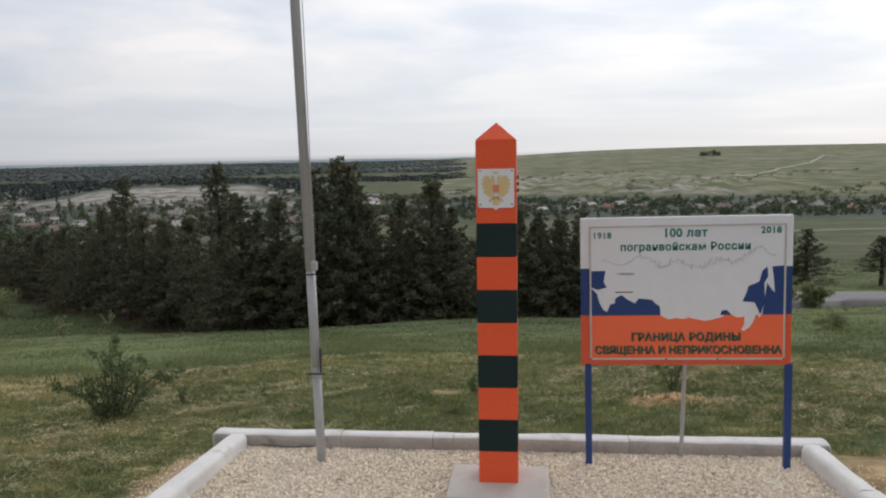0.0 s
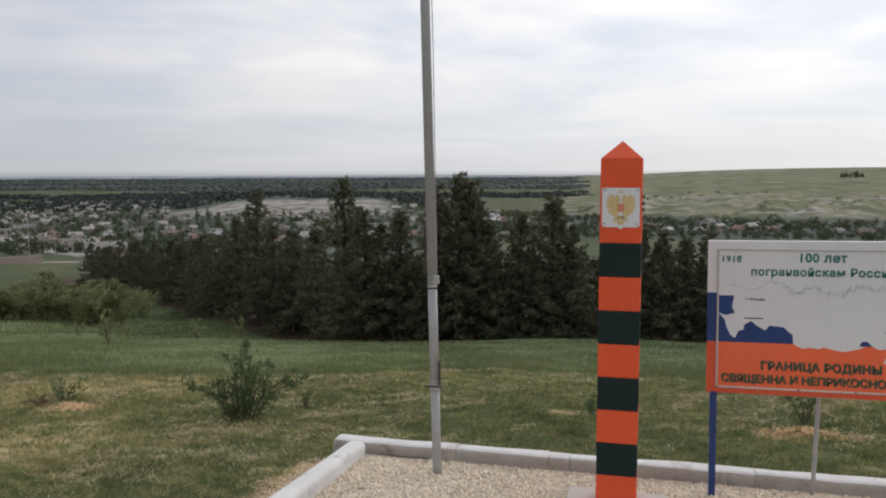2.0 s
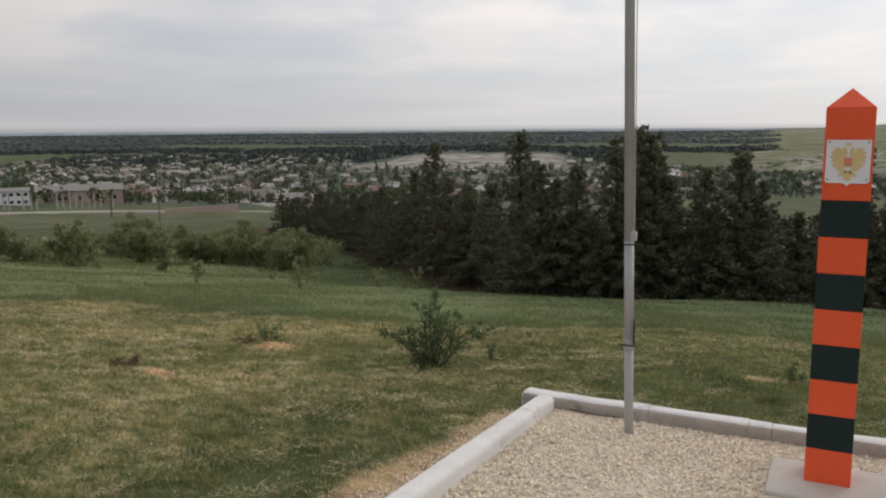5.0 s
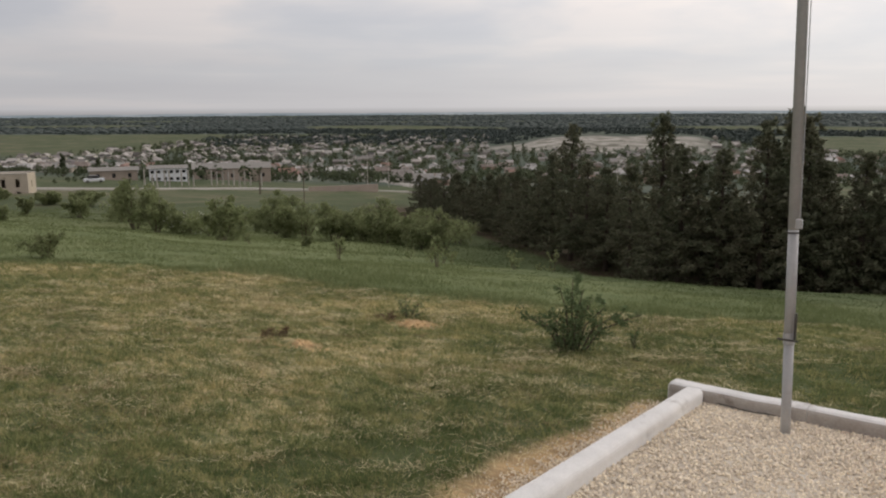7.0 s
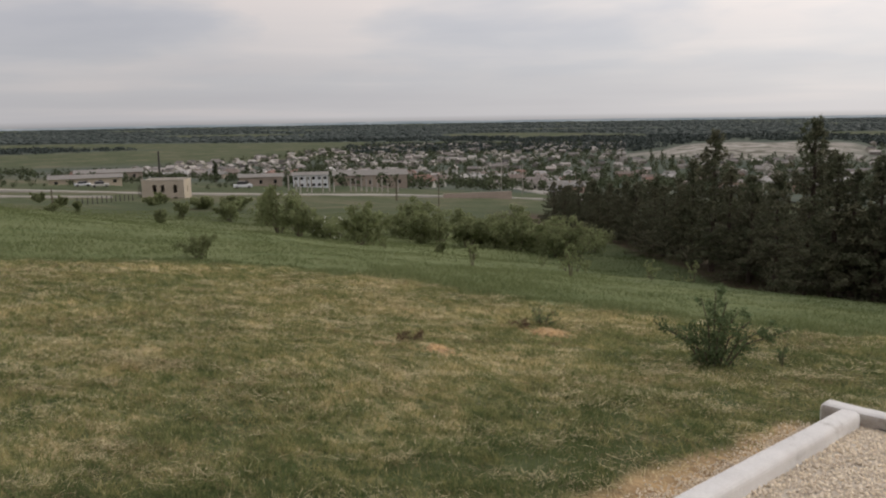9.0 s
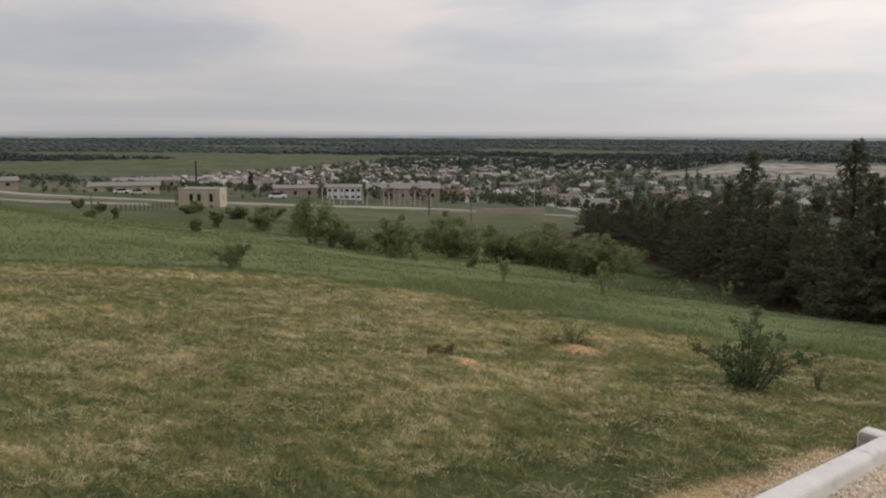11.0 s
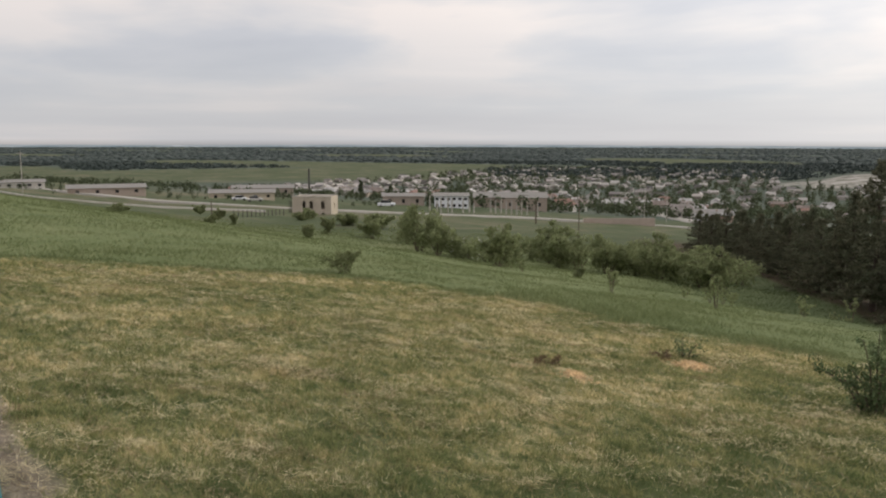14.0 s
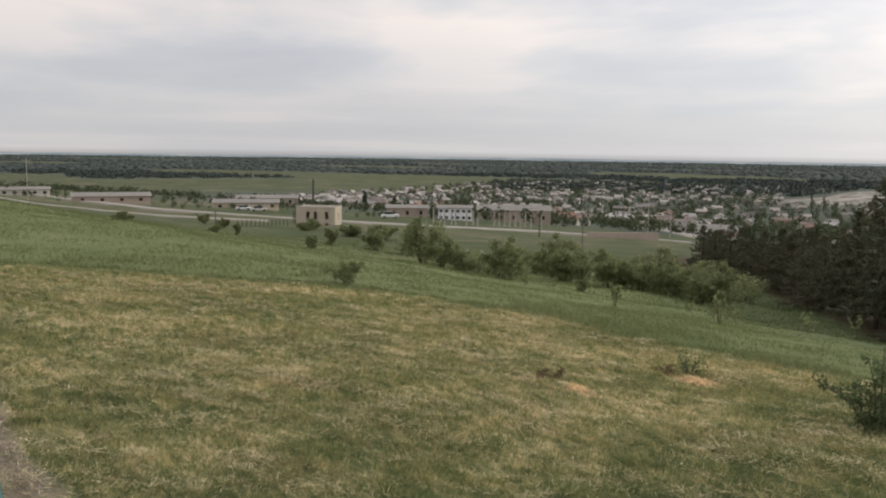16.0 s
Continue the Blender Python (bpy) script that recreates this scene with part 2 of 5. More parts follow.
GRAVEL_BED = material("gravel_bed", (0.52, 0.46, 0.38), (0.68, 0.62, 0.53), scale=30, fine=120, bump=0.6)
PEBBLE = material("limestone_chips", (0.86, 0.77, 0.635), (0.72, 0.63, 0.495), scale=20, fine=150, bump=0.2, island=0.26)
WHITEWASH = material("whitewashed_concrete", (0.80, 0.795, 0.78), (0.66, 0.655, 0.64), rough=0.9, scale=5, fine=70, bump=0.4, spots=((0.42, 0.40, 0.37), 0.57, 0.72, 3.6))
CONCRETE = material("grey_concrete", (0.58, 0.55, 0.50), (0.48, 0.45, 0.41), scale=6, fine=90, bump=0.3)
ORANGE = material("orange_red_paint", (0.84, 0.118, 0.044), (0.77, 0.102, 0.038), rough=0.42, scale=3, fine=40, bump=0.03, spots=((0.60, 0.12, 0.06), 0.62, 0.8, 7))
GREEN = material("dark_green_paint", (0.007, 0.020, 0.021), (0.010, 0.026, 0.026), rough=0.6, scale=3, fine=40, bump=0.03)
GALV = material("grey_painted_steel", (0.42, 0.425, 0.43), (0.36, 0.36, 0.365), rough=0.55, metal=0.15, scale=5, fine=40, bump=0.05, spots=((0.24, 0.21, 0.19), 0.66, 0.82, 6))
DARK = material("dark_metal", (0.06, 0.055, 0.05), rough=0.6, bump=0.05)
BLUE = material("blue_paint", (0.014, 0.050, 0.20), (0.012, 0.042, 0.17), rough=0.45, bump=0.02)
WHITE = material("white_vinyl", (0.77, 0.78, 0.81), (0.72, 0.73, 0.77), rough=0.4, scale=1.5, fine=15, bump=0.0)
RED = material("red_vinyl", (0.74, 0.105, 0.040), (0.68, 0.095, 0.036), rough=0.4, scale=2, bump=0.0)
RED_PRINT = material("bright_red_print", (0.92, 0.165, 0.065), (0.86, 0.145, 0.058), rough=0.35, scale=2, bump=0.0)
TRIM = material("pale_aluminium_trim", (0.62, 0.60, 0.57), (0.50, 0.48, 0.46), rough=0.4, metal=0.3, bump=0.0)
TEXT = material("teal_lettering", (0.01, 0.17, 0.145), (0.01, 0.15, 0.13), rough=0.5, bump=0.0)
TEXT_DARK = material("dark_green_lettering", (0.035, 0.10, 0.055), (0.03, 0.085, 0.045), rough=0.5, bump=0.0)
PALE_RED = material("faded_red_print", (0.70, 0.26, 0.16), (0.64, 0.23, 0.14), rough=0.5, bump=0.0)
GREY_LINE = material("grey_print", (0.40, 0.42, 0.45), rough=0.5, bump=0.0)
GOLD = material("gold_print", (0.70, 0.54, 0.28), (0.64, 0.47, 0.22), rough=0.45, bump=0.0)
TEAL = material("teal_paint", (0.02, 0.17, 0.19), (0.02, 0.14, 0.16), rough=0.5, bump=0.1)
BARK = material("pine_bark", (0.075, 0.05, 0.036), (0.045, 0.032, 0.025), scale=5, fine=30, bump=0.8)
NEEDLES = material("pine_needles", (0.110, 0.130, 0.080), (0.168, 0.157, 0.105), scale=0.5, fine=5, bump=0, island=0.4)
LEAVES = material("shrub_leaves", (0.205, 0.24, 0.118), (0.28, 0.305, 0.16), scale=1.5, fine=12, bump=0, island=0.3)
DARK_LEAVES = material("dog_rose_leaves", (0.105, 0.150, 0.070), (0.155, 0.198, 0.098), scale=6, fine=40, bump=0, island=0.4)
BLOSSOM = material("white_blossom", (0.72, 0.72, 0.66), (0.6, 0.62, 0.52), bump=0, island=0.2)
TWIG = material("grey_twigs", (0.13, 0.10, 0.07), (0.085, 0.065, 0.045), scale=20, bump=0.3)
# far crowns tinted towards blue, distance haze put into their colour
WOODS = material("haze_tinted_woods", (0.029, 0.044, 0.040), (0.053, 0.071, 0.062), scale=0.004, fine=0.03, bump=0, island=0.15, spread=0.35)
GARDENS = material("garden_foliage", (0.065, 0.085, 0.048), (0.10, 0.115, 0.065), scale=0.05, fine=0.5, bump=0, island=0.35)
ASPHALT = material("worn_asphalt", (0.15, 0.145, 0.145), (0.12, 0.115, 0.117), scale=0.5, fine=8, bump=0.1)
PALE_ROAD = material("dusty_road", (0.38, 0.355, 0.315), (0.30, 0.285, 0.25), scale=0.3, fine=4, bump=0.1)
BRICK = material("pale_silicate_brick", (0.55, 0.475, 0.365), (0.47, 0.40, 0.305), scale=0.7, fine=6, bump=0.1)
BRICK_FACE = material("weathered_buff_brick", (0.52, 0.452, 0.37), (0.44, 0.38, 0.31), scale=0.7, fine=6, bump=0.1)
BRICK_PINK = material("pinkish_brick", (0.42, 0.345, 0.29), (0.34, 0.28, 0.235), scale=0.7, fine=6, bump=0.1)
VOID = material("dark_window_glass", (0.02, 0.02, 0.022), rough=0.25, bump=0)
WALLS = palette("house_walls", [(0.0, (0.50, 0.48, 0.44)), (0.3, (0.40, 0.35, 0.29)), (0.5, (0.60, 0.58, 0.55)), (0.62, (0.36, 0.26, 0.21)), (0.78, (0.44, 0.44, 0.42)), (0.9, (0.36, 0.37, 0.33))])
ROOFS = palette("house_roofs", [(0.0, (0.30, 0.295, 0.285)), (0.3, (0.42, 0.41, 0.40)), (0.48, (0.22, 0.18, 0.16)), (0.66, (0.52, 0.51, 0.50)), (0.76, (0.25, 0.225, 0.21)), (0.9, (0.26, 0.16, 0.13))])

for paint in (GREEN, ORANGE):
    paint.node_tree.nodes["Principled BSDF"].inputs["Specular IOR Level"].default_value = 0.25
SHEET_ROOF = material("weathered_sheet_roof", (0.27, 0.255, 0.235), (0.21, 0.20, 0.185), scale=0.4, fine=4, bump=0.1)
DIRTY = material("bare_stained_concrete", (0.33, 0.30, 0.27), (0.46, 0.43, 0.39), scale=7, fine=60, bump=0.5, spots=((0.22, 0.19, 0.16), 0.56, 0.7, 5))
COLUMN = material("weathered_column", (0.46, 0.43, 0.39), (0.36, 0.335, 0.30), scale=1, fine=8, bump=0.1)
FAR_WALLS = material("distant_house_walls", (0.42, 0.395, 0.36), (0.32, 0.29, 0.25), scale=0.02, fine=0.2, bump=0, island=0.6)
FAR_ROOFS = material("distant_house_roofs", (0.30, 0.285, 0.27), (0.22, 0.195, 0.18), scale=0.02, fine=0.2, bump=0, island=0.8)
for leafy, share in ((BLADES, 0.5), (TUFT, 0.5), (TUSSOCK, 0.4), (STRAW, 0.4), (DEAD, 0.3), (WEED, 0.3), (NEEDLES, 0.35), (LEAVES, 0.6), (DARK_LEAVES, 0.45), (GARDENS, 0.3)):
    let_light_through(leafy, share)


# ---- mesh helpers ----
def put_on(ob, mat):
    ob.data.materials.append(mat)
    return ob


def part(name, bm, mat, parent=None, label="", smooth=False):
    me = bpy.data.meshes.new(name)
    bm.to_mesh(me)
    bm.free()
    for f in me.polygons:
        f.use_smooth = smooth
    ob = put_on(new(name, me), mat)
    ob.parent = parent
    return tagged(ob, label)


def thing(name, x, y, z, label, category, group="", turn=0.0):
    ob = new(name)
    ob.empty_display_size = 0.2
    ob.matrix_basis = pose(x, y, z, 0, 0, turn)
    return tagged(ob, label, category, group)


def box(x0, x1, y0, y1, z0, z1, bevel=0.0, seg=1):
    bm = bmesh.new()
    bmesh.ops.create_cube(bm, size=1, matrix=Matrix.Translation(((x0 + x1) / 2, (y0 + y1) / 2, (z0 + z1) / 2)) @ Matrix.Diagonal((x1 - x0, y1 - y0, z1 - z0, 1)))
    if bevel:
        bmesh.ops.bevel(bm, geom=bm.edges[:], offset=bevel, segments=seg, affect="EDGES", profile=0.5)
    return bm


def tube(points, radii, sides=8, cap=True):
    """A tapered round rod through points."""
    bm = bmesh.new()
    rings = []
    pts = [Vector(p) for p in points]
    for i, p in enumerate(pts):
        d = (pts[min(i + 1, len(pts) - 1)] - pts[max(i - 1, 0)]).normalized()
        a = d.cross(Vector((0.31, 0.95, 0.05))).normalized()
        b = d.cross(a)
        rings.append([bm.verts.new(p + (a * math.cos(k * math.tau / sides) + b * math.sin(k * math.tau / sides)) * radii[i]) for k in range(sides)])
    for r0, r1 in zip(rings, rings[1:]):
        for k in range(sides):
            bm.faces.new((r0[k], r0[(k + 1) % sides], r1[(k + 1) % sides], r1[k]))
    if cap:
        bm.faces.new(rings[0])
        bm.faces.new(rings[-1])
    bmesh.ops.recalc_face_normals(bm, faces=bm.faces[:])
    return bm


def join(*parts):
    """Several bmeshes as one."""
    out = bmesh.new()
    for b in parts:
        me = bpy.data.meshes.new("joined")
        b.to_mesh(me)
        b.free()
        out.from_mesh(me)
        bpy.data.meshes.remove(me)
    return out


def plate(outline, y0, y1):
    """A flat plate in the x-z plane with the given outline, from y0 (front) to y1."""
    bm = bmesh.new()
    front = [bm.verts.new((x, y0, z)) for x, z in outline]
    f = bm.faces.new(front)
    ext = bmesh.ops.extrude_face_region(bm, geom=[f])
    for v in ext["geom"]:
        if isinstance(v, bmesh.types.BMVert):
            v.co.y = y1
    bmesh.ops.recalc_face_normals(bm, faces=bm.faces[:])
    bmesh.ops.triangulate(bm, faces=[q for q in bm.faces if len(q.verts) > 4])
    return bm


def tri_mesh(name, verts, mat, parent=None, label="", per=3):
    """A mesh of loose triangles or quads from an array of their corners."""
    n = len(verts) // per
    me = bpy.data.meshes.new(name)
    me.vertices.add(len(verts))
    me.vertices.foreach_set("co", np.asarray(verts, np.float32).ravel())
    me.loops.add(n * per)
    me.loops.foreach_set("vertex_index", np.arange(n * per, dtype=np.int32))
    me.polygons.add(n)
    me.polygons.foreach_set("loop_start", np.arange(0, n * per, per, dtype=np.int32))
    me.polygons.foreach_set("loop_total", np.full(n, per, np.int32))
    me.update(calc_edges=True)
    ob = put_on(new(name, me), mat)
    ob.parent = parent
    return tagged(ob, label)


def indexed_mesh(name, verts, faces, mat, parent=None, label="", smooth=False):
    per = faces.shape[1]
    me = bpy.data.meshes.new(name)
    me.vertices.add(len(verts))
    me.vertices.foreach_set("co", np.asarray(verts, np.float32).ravel())
    me.loops.add(faces.size)
    me.loops.foreach_set("vertex_index", faces.astype(np.int32).ravel())
    me.polygons.add(len(faces))
    me.polygons.foreach_set("loop_start", np.arange(0, faces.size, per, dtype=np.int32))
    me.polygons.foreach_set("loop_total", np.full(len(faces), per, np.int32))
    me.polygons.foreach_set("use_smooth", np.full(len(faces), smooth))
    me.update(calc_edges=True)
    ob = put_on(new(name, me), mat)
    ob.parent = parent
    return tagged(ob, label)


rng = np.random.default_rng(7)


def leaves(centres, radii, count, size, seed, long=1.0, shell=0.45):
    """Corners of small leaf triangles scattered in round clumps."""
    g = np.random.default_rng(seed)
    c = np.repeat(np.asarray(centres, float), count, 0)
    r = np.repeat(np.asarray(radii, float), count, 0)
    d = g.normal(size=(len(c), 3))
    d /= np.linalg.norm(d, axis=1)[:, None]
    p = c + d * r * (shell + (1 - shell) * g.random((len(c), 1)) ** 0.6)
    a = g.normal(size=(len(c), 3))
    a /= np.linalg.norm(a, axis=1)[:, None]
    b = np.cross(a, d + 0.01)
    b /= np.linalg.norm(b, axis=1)[:, None] + 1e-9
    s = (np.repeat(size, count)[:, None] if np.ndim(size) else size) * g.uniform(0.6, 1.3, (len(c), 1))
    out = np.empty((len(c), 3, 3))
    out[:, 0], out[:, 1], out[:, 2] = p + a * s * long, p + b * s * 0.6 - a * s * 0.4, p - b * s * 0.6 - a * s * 0.4
    return out.reshape(-1, 3)


# ---- the lie of the land ----
FALL_U = [-80, -5, 0, 5, 10, 20, 30, 42, 64, 120, 170, 340, 500, 700, 6000]
FALL_Z = [4.5, 0.45, 0, -0.5, -1.35, -3.3, -5.3, -7.7, -10.6, -14.5, -18, -33, -43, -46, -46]


def smooth(a, b, x):
    t = np.clip((x - a) / (b - a), 0, 1)
    return t * t * (3 - 2 * t)


def polar(x, y):
    return np.hypot(x, y + 5), np.degrees(np.arctan2(-x, y + 5))


def from_polar(az, r):
    return -math.sin(radians(az)) * r, math.cos(radians(az)) * r - 5


def mound(r, az):
    """The bare chalk spur beyond the village."""
    return 13 * smooth(33, 27, az) * smooth(15, 20, az) * smooth(810, 985, r) * smooth(1500, 1150, r)


def ravines(r, az):
    """Gullies cut into the foot of the far hillside."""
    bend = az * 1.15 + 0.9 * np.sin(r * 0.0065) + 0.5 * np.sin(r * 0.017 + az)
    rib = np.abs(np.sin(bend)) + 0.45 * np.abs(np.sin(2.7 * bend + 1 + r * 0.006))
    return 5.5 * rib * smooth(6, 1, az) * smooth(-22, -12, az) * smooth(860, 1000, r) * smooth(1700, 1250, r)


def height(x, y):
    x, y = np.asarray(x, float), np.asarray(y, float)
    u = -0.1736 * x + 0.9848 * y
    r, az = polar(x, y)
    wide = np.maximum(0.12 * np.abs(u) - 0.6, 0)
    z = sum(np.interp(u + k * wide, FALL_U, FALL_Z) for k in (-1, -0.5, 0, 0.5, 1)) / 5
    far = smooth(300, 700, r)
    z = z * (1 - far) + np.minimum(z, -30 - 16 * smooth(300, 900, r)) * far
    z = z + 3 * smooth(1500, 4850, r)
    z = z + smooth(8, -6, az) * smooth(900, 2600, r) * (24 + 8.5 * smooth(1500, 4850, r)) * (1 - 0.31 * smooth(2600, 4850, r))
    z = z + 30 * smooth(8, -14, az) * smooth(2300, 4850, r)
    z = z + mound(r, az) + ravines(r, az)
    z = z - 0.95 * smooth(33, 44, r) * smooth(64, 53, r) * smooth(-12, -5, az) * smooth(34, 25, az)
    return z


def ground_at(x, y):
    return float(height(x, y))


def mown_edge(az):
    """How far the mown turf reaches from the viewpoint, by bearing."""
    return np.interp(az, [-40, -21, -9, 8.6, 21.7, 32, 44.8, 56.7, 64.6, 85, 120], [11, 10.9, 10.3, 11.4, 10.4, 10.1, 11.9, 14.1, 14.6, 15.4, 15.5])


def wob(x, y):
    return 0.5 * np.sin(1.3 * x + 0.7 * y) + 0.35 * np.sin(2.9 * x - 1.9 * y + 1) + 0.25 * np.sin(5.3 * y + 3.1 * x)


def in_bed(x, y, grow=0.0):
    return (x > -2.02 - grow) & (x < 2.2 + grow) & (y > -3.2 - grow) & (y < 0.97 + grow)


def lush(x, y):
    """Greener turf round the gravel bed."""
    d = np.maximum(np.maximum(np.abs(x - 0.1) - 2.1, 0), np.maximum(y - 0.95, 0))
    return np.clip(np.exp(-((d / 2.3) ** 2)) + 0.75 * smooth(-3.5, 1.5, x) + 0.35 * wob(0.5 * x + 1, 0.6 * y), 0, 1)


def soil_amount(x, y):
    """Bare earth: beside the kerbs, molehills and the trodden path."""
    s = smooth(0.30, 0.10, np.abs(x + 2.13) + 0.10 * wob(2 * x, 2 * y)) * smooth(1.0, 0.4, y) * smooth(-3.5, -2.6, y)
    s = np.maximum(s, smooth(0.5, 0.15, np.abs(x - 2.5) + 0.15 * wob(2 * x, 2 * y)) * smooth(1.0, 0.4, y) * smooth(-3.5, -2.6, y))
    for px, py, a in ((-5.44, 1.98, 0.19), (-5.46, 0.27, 0.14), (-0.6, 3.0, 0.2), (1.3, 2.6, 0.24), (1.75, 2.65, 0.18), (-5.9, 1.9, 0.16), (-6.0, 0.1, 0.2)):
        s = np.maximum(s, smooth(a, 0.4 * a, np.hypot((x - px) * 0.8, y - py) + 0.09 * wob(7 * x, 6 * y)))
    path = smooth(0.22, 0.02, (y + 4.40 - 0.02 * (x + 4.4)) + 0.06 * wob(3 * x, 3 * y)) * smooth(-3.9, -4.3, x) * smooth(-7.5, -6.2, x)
    return np.maximum(s, path * 0.85)


def chalk_amount(r, az):
    """The bare chalk spur, and how far gullies cut the far hillside."""
    edge = 1.6 * np.sin(r * 0.03 + az) + 0.9 * np.sin(az * 2.7 + r * 0.011)
    ridge = smooth(33, 31, az + 0.4 * edge) * smooth(16, 20, az) * smooth(835, 880, r + 9 * edge) * smooth(1010, 975, r + 14 * np.sin(az * 1.9))
    cuts = smooth(8, 4, az + edge) * smooth(-19, -9, az + edge) * smooth(840, 930, r) * smooth(1600, 1200, r)
    cliffs = smooth(6, 3, az) * smooth(-10, -6, az) * smooth(3000, 3300, r) * smooth(4300, 3700, r)
    slope = 0.35 * smooth(9, 4, az) * smooth(1500, 1900, r) * smooth(3000, 2500, r)
    return ridge, np.maximum(np.maximum(0.85 * cuts, cliffs), slope)


PINE_LINE = ([-8, 4, 16, 20, 27.4, 32.8, 37.7, 42], [47, 45, 44, 47, 60, 82, 104, 112])


def pine_shade_amount(r, az, x, y):
    """Pine shade, painted as deeper green in the grass before the plantation."""
    near = r / np.interp(az, *PINE_LINE)
    return 0.85 * smooth(0.26, 0.62, near + 0.06 * wob(0.25 * x, 0.3 * y)) * smooth(44, 32, az) * smooth(-14, -6, az) * smooth(120, 90, r)


def litter_shade_amount(r, az, x, y):
    """Needle litter on the plantation floor, with the shade under the pines painted in."""
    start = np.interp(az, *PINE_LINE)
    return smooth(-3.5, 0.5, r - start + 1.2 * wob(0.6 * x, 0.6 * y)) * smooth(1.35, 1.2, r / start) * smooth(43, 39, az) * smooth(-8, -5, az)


def wood_amount(r, az, x, y):
    n = 0.5 + 0.25 * np.sin(x * 0.006 + 1.7 * np.sin(y * 0.004)) + 0.25 * np.sin(y * 0.009 - x * 0.003)
    belt = smooth(0.32, 0.5, n + 0.15 * smooth(1900, 2600, r)) * smooth(1080, 1150, r)
    clearing = smooth(0, 1, np.exp(-((r - 1270 + 5 * (az - 60)) / 170) ** 2) * smooth(47, 51, az) * 1.7) * smooth(0.20, 0.36, n)
    foot = 0.8 * smooth(520, 600, r) * smooth(900, 800, r) * smooth(16, 10, az)
    town = foot + 0.6 * smooth(230, 300, r) * smooth(1500, 1350, r) * smooth(80, 70, az) * smooth(10, 18, az) * (1 - smooth(50, 54, az) * smooth(900, 1020, r))
    return town * (r < 1400) + belt * smooth(1350, 1450, r + 260 * smooth(58, 66, az)) * (1 - clearing) * smooth(3.0, 7.0, az)


def bumps(x, y):
    return 0.8 * wob(1.1 * x, 1.1 * y) + 0.45 * wob(5.3 * x + 1, 6.1 * y) + 0.8 * wob(3.1 * x + 2, 2.7 * y) * wob(1.7 * y, 2.3 * x + 1)


# ---- the ground: one sheet to the horizon ----
def make_ground():
    rad = np.concatenate([np.arange(0.02, 22, 0.13), np.geomspace(22, 4850, 330)])
    ang = np.radians(np.concatenate([np.arange(-34, 100, 0.4), np.arange(100, 326, 4.0)]))
    A, R = np.meshgrid(ang, rad)
    x, y = -np.sin(A) * R, np.cos(A) * R - 5
    z = height(x, y)
    r, az = polar(x, y)
    lump = 0.03 * bumps(x, y) * smooth(2, 5, r) * smooth(0.0, 0.6, np.maximum(np.abs(x - 0.1) - 2.2, np.maximum(y - 1.0, -3.4 - y)))
    z = z + lump + 0.25 * wob(0.13 * x, 0.11 * y) * smooth(14, 40, r) + 0.03 * np.exp(-(((x + 5.5) / 0.2) ** 2 + ((y - 2.0) / 0.15) ** 2)) + 0.05 * np.exp(-(((x + 5.5) / 0.18) ** 2 + ((y - 0.25) / 0.12) ** 2))
    z = np.where(in_bed(x, y, -0.06), z - 0.15, z)
    n_r, n_a = x.shape
    verts = np.stack([x, y, z], -1).reshape(-1, 3)
    i = np.arange((n_r - 1) * n_a)
    j = (i // n_a) * n_a + (i + 1) % n_a
    faces = np.stack([i, i + n_a, j + n_a, j], 1)
    ob = indexed_mesh("ground", verts, faces, GROUND, smooth=True)
    fr, fa, fx, fy = r.ravel(), az.ravel(), x.ravel(), y.ravel()
    tall = smooth(-0.35, 0.4, fr - mown_edge(fa) + 0.4 * wob(1.5 * fx, 1.5 * fy))
    zone = np.zeros((len(verts), 4))
    zone[:, 3] = 1 - smooth(-3.8, -4.1, fy) * smooth(-3.6, -4.0, fx)
    zone[:, 0] = lush(fx, fy)
    zone[:, 1], zone[:, 2] = tall, soil_amount(fx, fy)
    far = np.zeros((len(verts), 4))
    ridge, cuts = chalk_amount(fr, fa)
    far[:, 3] = 1 - ridge
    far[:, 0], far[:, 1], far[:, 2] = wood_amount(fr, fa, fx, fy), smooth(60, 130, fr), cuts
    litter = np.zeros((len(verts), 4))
    litter[:, :3] = litter_shade_amount(fr, fa, fx, fy)[:, None]
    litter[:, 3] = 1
    steppe = np.ones((len(verts), 4))
    steppe[:, :3] = (smooth(9, 4, fa) * smooth(840, 960, fr))[:, None]
    pine_shade = np.ones((len(verts), 4))
    pine_shade[:, :3] = pine_shade_amount(fr, fa, fx, fy)[:, None]
    for name, data in (("zone", zone), ("far_zone", far), ("litter", litter), ("pine_shade", pine_shade), ("steppe", steppe)):
        ob.data.color_attributes.new(name, "FLOAT_COLOR", "POINT").data.foreach_set("color", data.astype(np.float32).ravel())
    return tagged(ob, "grassy hillside falling to a wide wooded plain", "ground", kind="structure")


make_ground()


